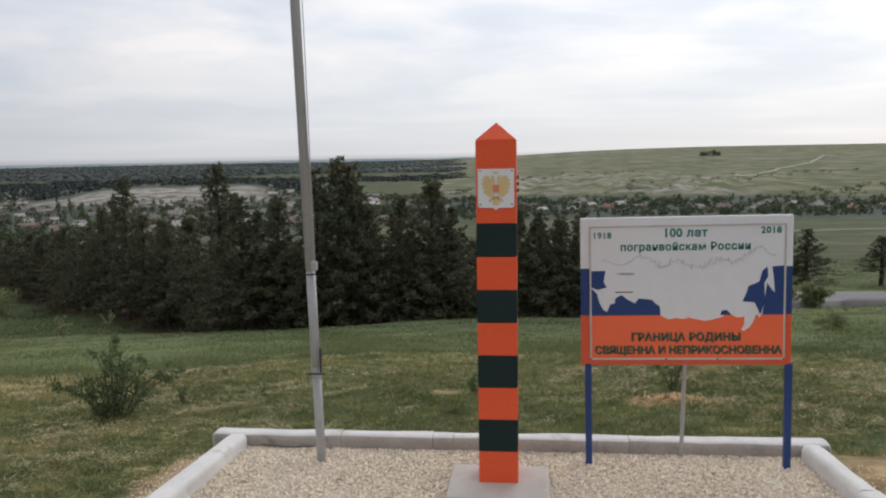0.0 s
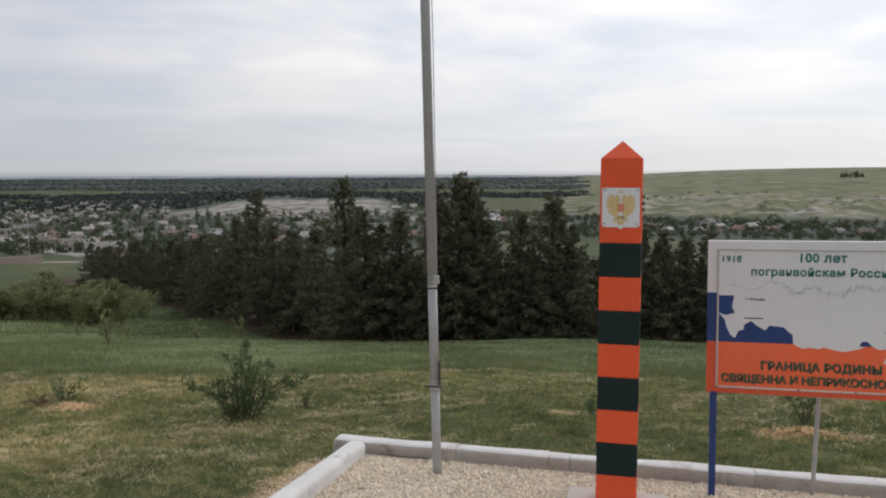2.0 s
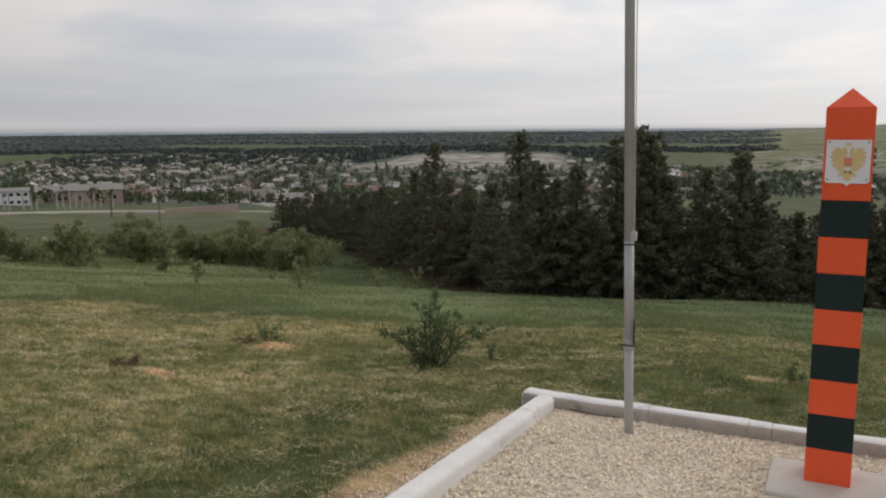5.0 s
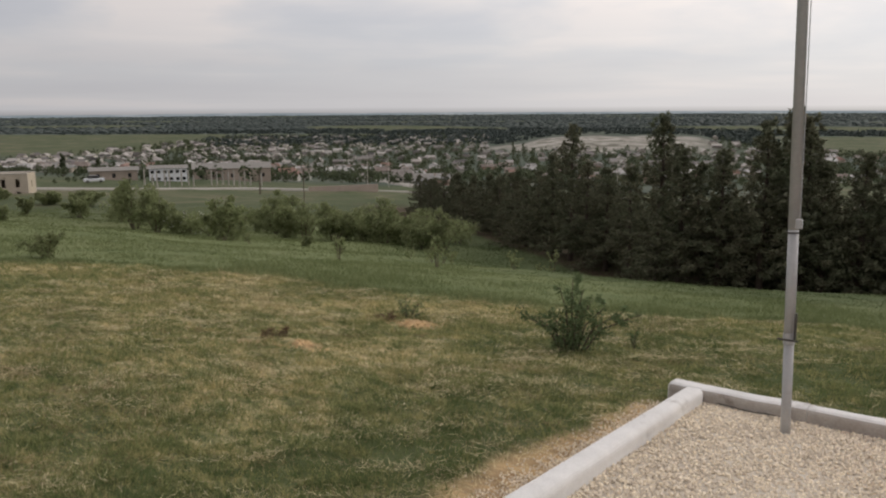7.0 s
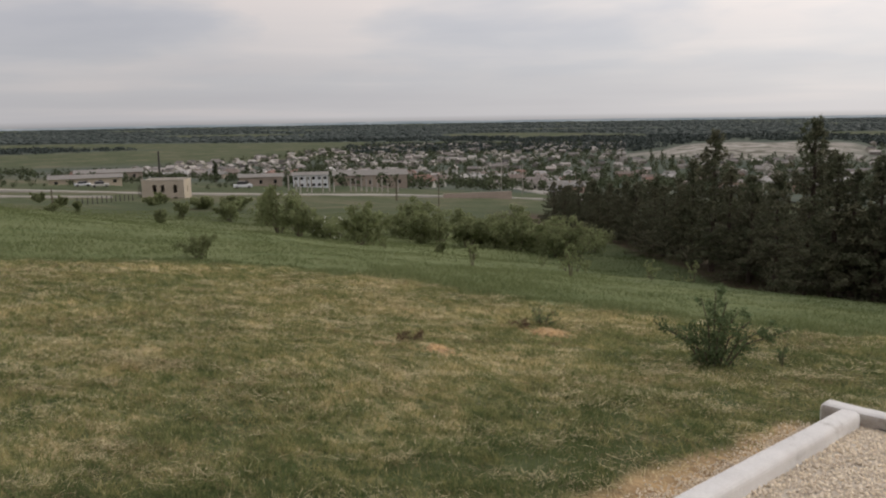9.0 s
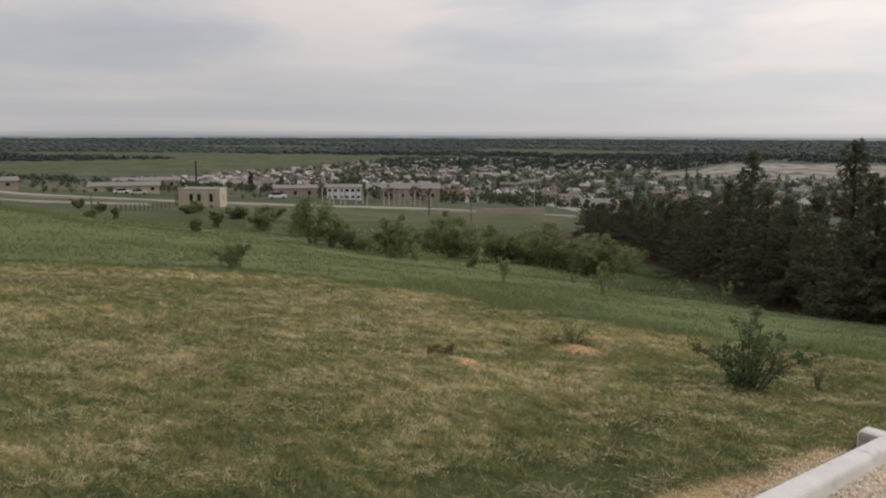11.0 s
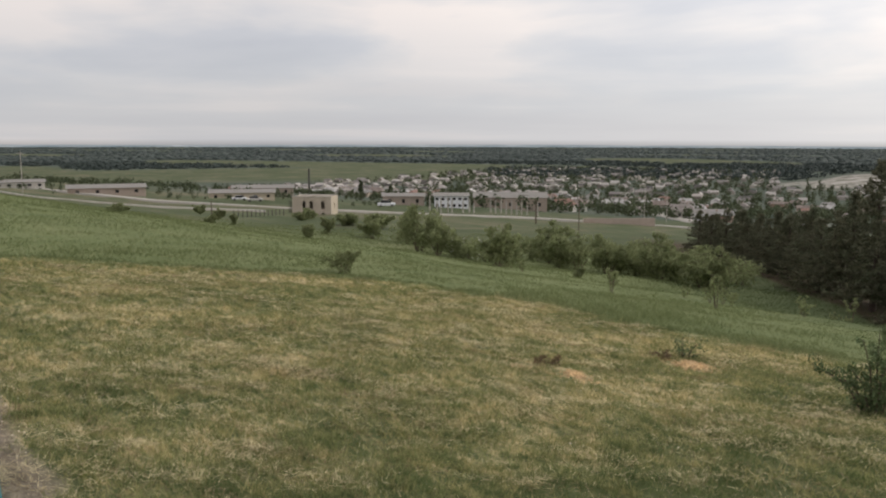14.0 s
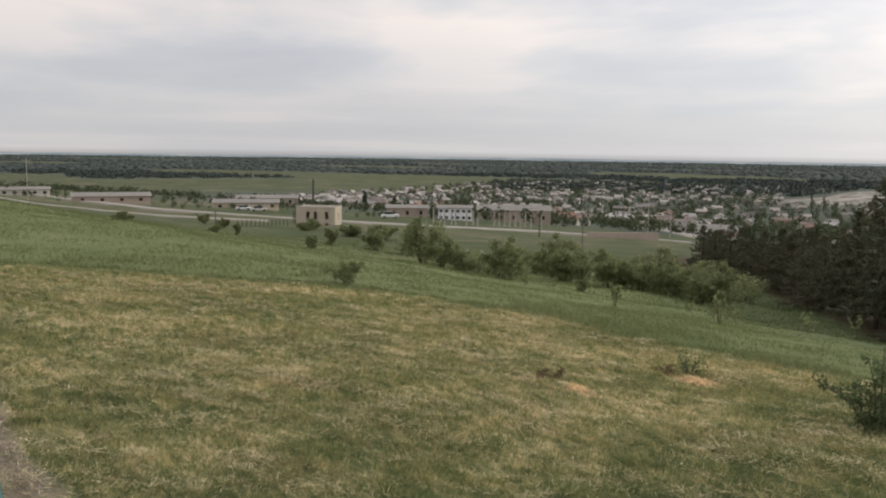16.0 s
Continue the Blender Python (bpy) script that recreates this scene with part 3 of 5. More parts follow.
def ribbon(name, points, half, lift, mat, label, category):
    """A road laid over the land along a line."""
    pts = np.asarray(points, float)
    seg = np.concatenate([[0], np.cumsum(np.hypot(*np.diff(pts, axis=0).T))])
    s = np.arange(0, seg[-1], 3.0)
    cx, cy = np.interp(s, seg, pts[:, 0]), np.interp(s, seg, pts[:, 1])
    dx, dy = np.gradient(cx), np.gradient(cy)
    ln = np.hypot(dx, dy)
    nx, ny = -dy / ln, dx / ln
    cols = []
    for k in (-1.0, -0.94, -0.3, 0.3, 0.94, 1.0):
        x, y = cx + nx * half * k, cy + ny * half * k
        cols.append(np.stack([x, y, height(x, y) + (lift if abs(k) < 0.99 else -0.3)], 1))
    v = np.stack(cols, 1).reshape(-1, 3)
    i = (np.arange(len(s) - 1)[:, None] * 6 + np.arange(5)).ravel()
    ob = indexed_mesh(name, v, np.stack([i, i + 6, i + 7, i + 1], 1), mat, smooth=True)
    return tagged(ob, label, category, kind="structure")


ribbon("road", [(-330, 14), (-240, 32), (-186, 46), (-166, 66), (-152, 96), (-146, 122), (-118, 148), (-60, 190), (60, 260), (200, 300)], 2.5, 0.25, PALE_ROAD, "pale dusty road along the foot of the hill", "road")
ribbon("road_1", [(-300, -6), (-205, 12), (-160, 18), (-154, 40), (-150, 60)], 1.1, 0.3, PALE_ROAD, "pale dirt track running beside the road", "road")
ribbon("road_2", [(-140, 180), (-170, 212), (-232, 272), (-330, 370), (-420, 470)], 4.5, 0.25, PALE_ROAD, "pale village street climbing between houses", "road")
ribbon("road_4", [from_polar(a, d) for a, d in ((-8, 900), (-11.5, 1020), (-12.5, 1150), (-15.5, 1400), (-16.2, 1600), (-18.0, 1850), (-18.8, 2300))], 2.4, 0.5, PALE_ROAD, "pale farm track climbing the far hillside", "road")
ribbon("road_3", [(12, 52), (19, 56), (24, 54), (40, 46), (70, 36)], 7.5, 0.3, ASPHALT, "grey asphalt road below the slope", "road")


# ---- the gravel bed and its kerbs ----
def bed_z(y):
    return -0.09 * y


def make_kerb(name, start, stop, width, lengths, label, bare=False):
    """A run of rounded, whitewashed kerb stones lying end to end."""
    a, b = Vector(start), Vector(stop)
    d = (b - a).normalized()
    turn = math.degrees(math.atan2(d.y, d.x))
    root = thing(name, a.x, a.y, bed_z(a.y) + 0.012, label, "kerb", turn=turn)
    at = 0.0
    fall = -0.09 * d.y
    for k, ln in enumerate(lengths):
        bm = box(0.002, ln - 0.002, -width / 2, width / 2, -0.12, 0.092)
        ends = [0.002] * (k == 0) + [ln - 0.002] * (k == len(lengths) - 1)
        soft = [e for e in bm.edges if abs(e.verts[0].co.x - e.verts[1].co.x) > 0.1 or any(all(abs(v.co.x - q) < 1e-4 for v in e.verts) for q in ends)]
        bmesh.ops.bevel(bm, geom=soft, offset=0.042, segments=4, affect="EDGES", profile=0.5)
        for q in range(1, max(8, int(ln * 6))):
            bmesh.ops.bisect_plane(bm, geom=bm.verts[:] + bm.edges[:] + bm.faces[:], plane_co=(ln * q / max(8, int(ln * 6)), 0, 0), plane_no=(1, 0, 0))
        for v in bm.verts:
            s = noise.noise(Vector((v.co.x * 3 + at * 7 + a.x * 11, v.co.y * 9 + a.y, v.co.z * 9)))
            chip = 0.02 * max(0.0, noise.noise(Vector((v.co.x * 5 + at * 5 + a.y * 3, v.co.y * 4, 3.0))) - 0.25) * (v.co.z > 0)
            v.co += Vector((0, 0.007 * s, 0.008 * s - chip + fall * (v.co.x + at)))
            v.co.x += at
        stone = part("kerb_stone", bm, WHITEWASH, root, smooth=False)
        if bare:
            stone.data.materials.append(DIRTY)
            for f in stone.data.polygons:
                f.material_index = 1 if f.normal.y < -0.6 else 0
        at += ln
    return root


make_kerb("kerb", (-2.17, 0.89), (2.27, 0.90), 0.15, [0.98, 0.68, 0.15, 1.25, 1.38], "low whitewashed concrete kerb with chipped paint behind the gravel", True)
make_kerb("kerb", (-1.955, 0.81), (-1.85, -3.2), 0.142, [4.0], "low whitewashed concrete kerb beside the lawn and gravel")
make_kerb("kerb", (2.115, 0.815), (2.105, -3.2), 0.14, [1.0, 1.0, 1.0, 1.0], "low whitewashed concrete kerb with worn edges on the gravel's far side")


def make_gravel():
    nx, ny = 60, 60
    gx, gy = np.meshgrid(np.linspace(-1.98, 2.18, nx), np.linspace(-3.2, 0.95, ny))
    gz = bed_z(gy) - 0.012 + 0.006 * wob(3 * gx, 3 * gy)
    i = (np.arange(ny - 1)[:, None] * nx + np.arange(nx - 1)).ravel()
    ob = indexed_mesh("gravel_bed", np.stack([gx, gy, gz], -1).reshape(-1, 3), np.stack([i, i + 1, i + nx + 1, i + nx], 1), GRAVEL_BED, smooth=True)
    tagged(ob, "pale gravel bed inside the white kerbs", "gravel", kind="structure")
    n = 46000
    x, y = rng.uniform(-1.9, 2.05, n), 0.83 - 4.0 * rng.random(n) ** 1.25
    spill_x, spill_y = rng.normal(-2.10, 0.085, 3200), rng.uniform(-2.6, 0.7, 3200)
    spill_x2, spill_y2 = rng.normal(2.4, 0.12, 500), rng.uniform(-2.0, 0.5, 500)
    lone_x, lone_y = rng.uniform(-11, -2.6, 70), rng.uniform(-3.5, 4.0, 70)
    px, py = rng.uniform(-6.8, -4.2, 420), -4.60 + 0.15 * rng.normal(size=420)
    x, y = np.concatenate([x, spill_x, spill_x2, px, lone_x]), np.concatenate([y, spill_y, spill_y2, py, lone_y])
    inside = in_bed(x, y)
    z = np.where(inside, bed_z(y) - 0.008, height(x, y) + 0.01)
    keep = ~((np.abs(x) < 0.31) & (np.abs(y - 0.0) < 0.31))
    x, y, z = x[keep], y[keep], z[keep]
    n = len(x)
    base = np.array([(1, 0, 0), (-1, 0, 0), (0, 1, 0), (0, -1, 0), (0, 0, 0.75), (0, 0, -0.75)], float)
    tri = np.array([(0, 2, 4), (2, 1, 4), (1, 3, 4), (3, 0, 4), (2, 0, 5), (1, 2, 5), (3, 1, 5), (0, 3, 5)])
    size = rng.uniform(0.0065, 0.0145, (n, 1, 1)) * np.where(in_bed(x, y), 1.0, 0.62)[:, None, None]
    v = base[None] * rng.uniform(0.65, 1.3, (n, 6, 1)) * size
    q = rng.normal(size=(n, 3, 3))
    q, _ = np.linalg.qr(q)
    v = np.einsum("nij,nkj->nki", q, v) + np.stack([x, y, z + rng.uniform(0, 0.008, n)], 1)[:, None]
    f = tri[None] + (np.arange(n) * 6)[:, None, None]
    tagged(indexed_mesh("gravel_chips", v.reshape(-1, 3), f.reshape(-1, 3), PEBBLE), "loose pale limestone chips spread over the bed", "gravel", kind="stuff")


make_gravel()


# ---- the border post ----
def make_border_post():
    root = thing("border_post", 0, 0.12, 0, "square orange and dark green striped border post with pointed top", "post")
    h = 0.12
    z = 0.03
    for k in range(8):
        part("stripe", box(-h, h, -h, h, z, z + 0.2013, 0.004), ORANGE if k % 2 == 0 else GREEN, root, "orange painted stripe" if k % 2 == 0 else "dark green painted stripe")
        z += 0.2013
    part("shaft_top", box(-h, h, -h, h, z, 2.135, 0.004), ORANGE, root, "plain orange head of the post")
    bm = bmesh.new()
    ring = [bm.verts.new((sx * h, sy * h, 2.135)) for sx, sy in ((-1, -1), (1, -1), (1, 1), (-1, 1))]
    tip = bm.verts.new((0, 0, 2.240))
    for k in range(4):
        bm.faces.new((ring[k], ring[(k + 1) % 4], tip))
    bm.faces.new(ring[::-1])
    part("pointed_cap", bm, ORANGE, root, "orange pyramid cap")
    ex, z0, z1 = 0.108, 1.735, 1.965
    shield = part("emblem_plate", plate([(-ex, z1), (-ex, z0 + 0.012), (-ex + 0.012, z0), (-0.018, z0), (0, z0 - 0.014), (0.018, z0), (ex - 0.012, z0), (ex, z0 + 0.012), (ex, z1)], -h - 0.010, -h - 0.002), WHITE, root, "white metal plate with a faded gold emblem")
    zc = 1.852
    for s in (-1, 1):
        tips = [(0.030, 0.052), (0.044, 0.074), (0.060, 0.080), (0.076, 0.072), (0.087, 0.052), (0.090, 0.026), (0.086, 0.000), (0.076, -0.022)]
        wing = [(s * 0.012, zc - 0.03)] + [(s * 0.030, zc - 0.058), (s * 0.052, zc - 0.044)]
        for (ax, az_), (bx_, bz_) in zip(tips[::-1], tips[-2::-1] + [(0.020, 0.03)]):
            wing += [(s * ax, zc + az_), (s * (0.42 * (ax + bx_) - 0.002), zc + 0.42 * (az_ + bz_))]
        part("gold_wing", plate(wing[::s], -h - 0.0125, -h - 0.011), GOLD, shield)
        part("gold_head", plate([(s * 0.010, zc + 0.02), (s * 0.03, zc + 0.055), (s * 0.026, zc + 0.078), (s * 0.012, zc + 0.07), (s * 0.004, zc + 0.04)][::s], -h - 0.0125, -h - 0.011), GOLD, shield)
        part("gold_leg", plate([(s * 0.010, zc - 0.04), (s * 0.045, zc - 0.075), (s * 0.036, zc - 0.085), (s * 0.006, zc - 0.06)][::s], -h - 0.0125, -h - 0.011), GOLD, shield)
        for zz in (z1 - 0.012, z0 + 0.02):
            part("bolt", tube([(s * (ex - 0.014), -h - 0.014, zz), (s * (ex - 0.014), -h - 0.008, zz)], [0.005, 0.005], 8), DARK, shield)
    part("gold_crown", plate([(-0.012, zc + 0.083), (0.012, zc + 0.083), (0.014, zc + 0.10), (0, zc + 0.094), (-0.014, zc + 0.10)], -h - 0.0125, -h - 0.011), GOLD, shield)
    part("gold_tail", plate([(-0.014, zc - 0.05), (0.014, zc - 0.05), (0.022, zc - 0.095), (0, zc - 0.105), (-0.022, zc - 0.095)], -h - 0.0125, -h - 0.011), GOLD, shield)
    part("red_shield", plate([(-0.019, zc + 0.02), (-0.019, zc - 0.02), (0, zc - 0.03), (0.019, zc - 0.02), (0.019, zc + 0.02)], -h - 0.0145, -h - 0.0130), PALE_RED, shield)
    for zz in (1.82, 1.86, 1.90):
        part("hinge_knuckle", tube([(h + 0.006, 0.02, zz), (h + 0.006, 0.02, zz + 0.02)], [0.008, 0.008], 8), DARK, root)
    slab = part("concrete_footing", box(-0.31, 0.31, -0.33, 0.20, -0.14, 0.032, 0.014, 2), CONCRETE, None, "")
    tagged(slab, "worn square concrete footing under the striped post", "footing")
    slab.location = (0, 0.10, 0)
    return root


make_border_post()


# ---- the sign board ----
def letters(name, text, x, z, size, y, mat, parent, spread=1.0, heavy=0.0):
    """A line of raised letters, each one a part of its own."""
    cu = bpy.data.curves.new(name, "FONT")
    cu.body, cu.size, cu.align_x, cu.extrude, cu.space_character = text, size, "CENTER", 0.0012, spread
    cu.offset, cu.resolution_u = 0.7 * heavy, 3
    tmp = new(name, cu)
    me = bpy.data.meshes.new_from_object(tmp.evaluated_get(bpy.context.evaluated_depsgraph_get()))
    bpy.data.objects.remove(tmp)
    bm = bmesh.new()
    bm.from_mesh(me)
    bmesh.ops.remove_doubles(bm, verts=bm.verts[:], dist=1e-6)
    bpy.data.meshes.remove(me)
    spans = sorted((min(v.co.x for v in f.verts), max(v.co.x for v in f.verts)) for f in bm.faces)
    cuts = []
    for a, b in spans:
        if cuts and a <= cuts[-1][1] + 1e-5:
            cuts[-1][1] = max(cuts[-1][1], b)
        else:
            cuts.append([a, b])
    for a, b in cuts:
        glyph = bm.copy()
        bmesh.ops.delete(glyph, geom=[f for f in glyph.faces if not a - 1e-5 <= f.calc_center_median().x <= b + 1e-5], context="FACES")
        ob = part("letter", glyph, mat, parent)
        ob.matrix_basis = pose(x, y, z, 90, 0, 0)
    bm.free()


def make_sign():
    x0, x1, zt, zw, zb, z0 = 0.53, 1.876, 1.628, 1.296, 0.982, 0.648
    cx = (x0 + x1) / 2
    root = thing("sign_board", cx, 0.56, bed_z(0.56), "tricolour commemorative sign board with a map on two blue legs", "sign")
    root.matrix_basis = pose(cx + 0.016, 0.56, bed_z(0.56), 0, -0.65, 0)
    L, R = x0 - cx, x1 - cx
    lift = -bed_z(0.56)
    T, Wz, Bz, B0 = zt + lift, zw + lift, zb + lift, z0 + lift
    for name, a, b, mat in (("white_backing", Wz, T, WHITE), ("blue_backing", Bz, Wz, BLUE), ("red_backing", B0, Bz, RED)):
        part(name, box(L, R, -0.012, 0.024, a, b, 0.002), mat, root)
    il, ir, it, ib = L + 0.068, R - 0.055, T - 0.062, B0 + 0.048
    # the framed print, a little proud of the backing
    part("print_white", box(il, ir, -0.017, -0.0125, ib, it), WHITE, root, "white map field")
    w_ = ir - il
    zs = Bz - ib
    coast = [(0, 0), (0.32, 0.0), (0.36, 0.01), (0.385, -0.045), (0.41, -0.09), (0.44, -0.06), (0.49, -0.085), (0.51, -0.045), (0.54, -0.08), (0.60, -0.125), (0.635, -0.1), (0.66, -0.07), (0.68, -0.055), (0.70, 0.0), (0.735, 0.0), (0.765, -0.06), (0.80, -0.04), (0.80, -0.20), (0.785, -0.32), (0.80, -0.34), (0.83, -0.26), (0.85, -0.12), (0.86, 0.0), (1, 0)]
    red = [(il + a * w_, Bz + b * zs * 1.1) for a, b in coast] + [(ir, ib), (il, ib)]
    part("print_red", plate(red, -0.0195, -0.0172), RED_PRINT, root, "red lower field with a map outline")
    hb = Wz - Bz
    blue_w = [(0, 0), (0, 0.58), (0.03, 0.46), (0.04, 0.30), (0.06, 0.14), (0.082, 0.08), (0.10, 0.24), (0.125, 0.26), (0.125, 0.36), (0.16, 0.44), (0.19, 0.34), (0.23, 0.26), (0.25, 0.36), (0.32, 0.33), (0.34, 0.24), (0.36, 0.20), (0.365, 0.0)]
    part("print_blue", plate([(il + a * w_, Bz + b * hb) for a, b in blue_w], -0.0195, -0.0172), BLUE, root, "blue western part of the map")
    part("print_blue", plate([(il + a * w_, Bz + b * hb) for a, b in [(0, 0.95), (0, 0.6), (0.035, 0.55), (0.08, 0.60), (0.065, 0.72), (0.075, 0.95)]], -0.0195, -0.0172), BLUE, root, "blue western corner of the map")
    blue_e = [(0.79, 0.28), (0.81, 0.46), (0.82, 0.60), (0.875, 0.69), (0.89, 0.92), (0.915, 1.0), (0.92, 0.80), (0.90, 0.66), (0.905, 0.30), (0.885, 0.02), (0.87, 0.0), (0.85, 0.26)]
    part("print_blue", plate([(il + a * w_, Bz + b * hb) for a, b in blue_e], -0.0195, -0.0172), BLUE, root, "blue sea on the map's eastern side")
    part("print_blue", plate([(il + a * w_, Bz + b * hb) for a, b in [(0.892, 0.0), (0.915, 0.66), (0.94, 0.52), (0.955, 0.46), (0.95, 0.72), (0.94, 1.0), (1.0, 1.02), (1.0, 0.0)]], -0.0195, -0.0172), BLUE, root, "blue eastern edge of the map")
    part("print_blue", plate([(il + a * w_, Bz + b * hb) for a, b in [(0.675, 0.0), (0.685, 0.09), (0.71, 0.1), (0.735, 0.0)]], -0.0195, -0.0172), BLUE, root)
    part("island", plate([(il + a * w_, Bz + b * hb) for a, b in [(0.845, 0.24), (0.852, 0.25), (0.885, -0.03), (0.875, -0.06)]], -0.0215, -0.0198), WHITE, root)
    # northern coast, a broken grey line
    g = random.Random(4)
    pts = []
    for k in range(140):
        a = 0.06 + 0.9 * k / 139 + 0.008 * g.uniform(-1, 1)
        b = 1.06 + 0.08 * math.sin(9 * a) + 0.07 * math.sin(31 * a) + 0.15 * (a > 0.22) * g.random() + 0.6 * max(0, a - 0.72)
        pts.append((il + a * w_, -0.0185, Bz + b * hb))
    for k in range(0, 134, 6):
        part("coast_line", tube(pts[k:k + 7], [0.0013] * 7, 4), GREY_LINE, root)
    # trim frame
    for a, b, c, d in ((il - 0.012, il, ib, it), (ir, ir + 0.012, ib, it), (il - 0.012, ir + 0.012, it, it + 0.012), (il - 0.012, ir + 0.012, ib - 0.012, ib)):
        part("trim_strip", box(a, b, -0.024, -0.0121, c, d, 0.002), TRIM, root, "pale metal trim")
    for sx in (il - 0.006, ir + 0.006, (il + ir) / 2 - 0.13, (il + ir) / 2 + 0.2):
        part("screw", tube([(sx, -0.027, ib - 0.006), (sx, -0.022, ib - 0.006)], [0.006, 0.006], 8), DARK, root)
    k = 1.346 / 380
    zz = lambda py: T - (py - 386) * 0.98 / 258
    xx = lambda px: L + (px - 1027) * k
    letters("letter", "1918", xx(1066), zz(421), 0.056, -0.0185, TEXT, root, 1.12, 0.0022)
    letters("letter", "2018", xx(1368), zz(416), 0.058, -0.0185, TEXT, root, 1.12, 0.0022)
    letters("letter", "100 лет", xx(1216), zz(420), 0.077, -0.0185, TEXT, root, 1.08, 0.003)
    letters("letter", "погранвойскам России", xx(1216), zz(443), 0.068, -0.0185, TEXT, root, 1.09, 0.0028)
    letters("letter", "г. Москва", xx(1108), zz(485), 0.024, -0.0185, DARK, root)
    part("caption_bar", box(xx(1090), xx(1122), -0.0185, -0.0172, zz(516), zz(514)), DARK, root)
    for dx, dz, mat in ((0.0, 0.0, TEXT_DARK), (0.0045, -0.0045, DARK)):
        yy = -0.0225 if mat is TEXT_DARK else -0.0205
        letters("letter", "ГРАНИЦА РОДИНЫ", xx(1217) + dx, zz(600) + dz, 0.070, yy, mat, root, 1.06, 0.0026)
        letters("letter", "СВЯЩЕННА И НЕПРИКОСНОВЕННА", xx(1220) + dx, zz(623) + dz, 0.069, yy, mat, root, 0.98, 0.0022)
    for px in (0.55 - cx + 0.025, 1.893 - cx - 0.025):
        part("leg", box(px - 0.021, px + 0.021, -0.012, 0.03, -0.15, B0 + 0.01, 0.003), BLUE, root, "blue painted square steel leg")
    part("brace_rail", box(L + 0.05, R - 0.05, 0.024, 0.044, B0 + 0.45, B0 + 0.49, 0.002), GALV, root)
    part("rear_post", tube([(1.22 - cx, 0.24, -0.2), (1.24 - cx, 0.10, B0 + 0.45), (1.24 - cx, 0.035, B0 + 0.48)], [0.014, 0.014, 0.014], 10), GALV, root, "thin grey steel prop behind the board")
    return root


make_sign()


# ---- the flag pole ----
def make_pole():
    root = thing("flag_pole", -1.245, 0.485, bed_z(0.485), "tall grey painted steel flag pole with a halyard", "pole")
    lean = -0.0350
    P = lambda z, r=0.0, a=0.0: (lean * z + r * math.cos(a), r * math.sin(a) + 0.0450 * z, z)
    part("lower_tube", tube([P(-0.2), P(0.62)], [0.0305, 0.0305], 24), GALV, root, smooth=True)
    part("middle_tube", tube([P(0.60), P(1.33)], [0.0325, 0.032], 24), GALV, root, smooth=True)
    part("upper_tube", tube([P(1.32), P(3.4), P(7.2)], [0.0330, 0.033, 0.025], 24), GALV, root, smooth=True)
    part("finial", tube([P(7.2), P(7.23), P(7.27), P(7.30)], [0.02, 0.045, 0.045, 0.01], 12), GALV, root, smooth=True)
    part("collar", tube([P(0.585), P(0.66)], [0.036, 0.036], 24), GALV, root)
    part("collar", tube([P(1.295), P(1.305)], [0.0345, 0.0345], 24), DARK, root)
    bx = lean * 1.36 + 0.046
    part("cleat_box", box(bx - 0.02, bx + 0.018, -0.02, 0.02, 1.335, 1.395, 0.004), GALV, root, "small grey cleat box")
    part("clamp_bolt", tube([(lean * 0.62 - 0.062, -0.01, 0.62), (lean * 0.62 + 0.062, -0.01, 0.62)], [0.007, 0.007], 8), DARK, root)
    bl = lean * 0.7 + 0.044
    part("lever", box(bl - 0.007, bl + 0.006, -0.014, 0.008, 0.63, 0.80, 0.003), DARK, root, "dark lever on the lower clamp")
    part("halyard", tube([(bx + 0.004, 0, 1.39), (lean * 3 + 0.048, 0.140, 3.0), (lean * 7.1 + 0.03, 0.320, 7.1)], [0.0035, 0.0035, 0.0035], 6), GALV, root, "thin halyard rope")
    return root


make_pole()
wire = part("ground_wire", tube([(-1.78 + 0.05 * k, 0.80 - 0.012 * math.sin(k * 0.75) - 0.004 * k, bed_z(0.79) + 0.014 + 0.006 * math.sin(k)) for k in range(9)], [0.004] * 9, 6), DARK)
tagged(wire, "short dark wire lying on the gravel", "wire")

# ---- the teal block at the edge of the path ----
bin_ = thing("planter_kerb", -4.41, -4.815, ground_at(-4.41, -4.815), "teal painted concrete block with a white foot by the path", "block", turn=-4)
part("block", box(-0.34, 0.33, -0.30, 0.30, 0.0, 0.125, 0.02, 2), TEAL, bin_)
part("foot", box(-0.33, 0.36, -0.29, 0.285, -0.12, 0.005, 0.003), WHITEWASH, bin_, "whitewashed foot")


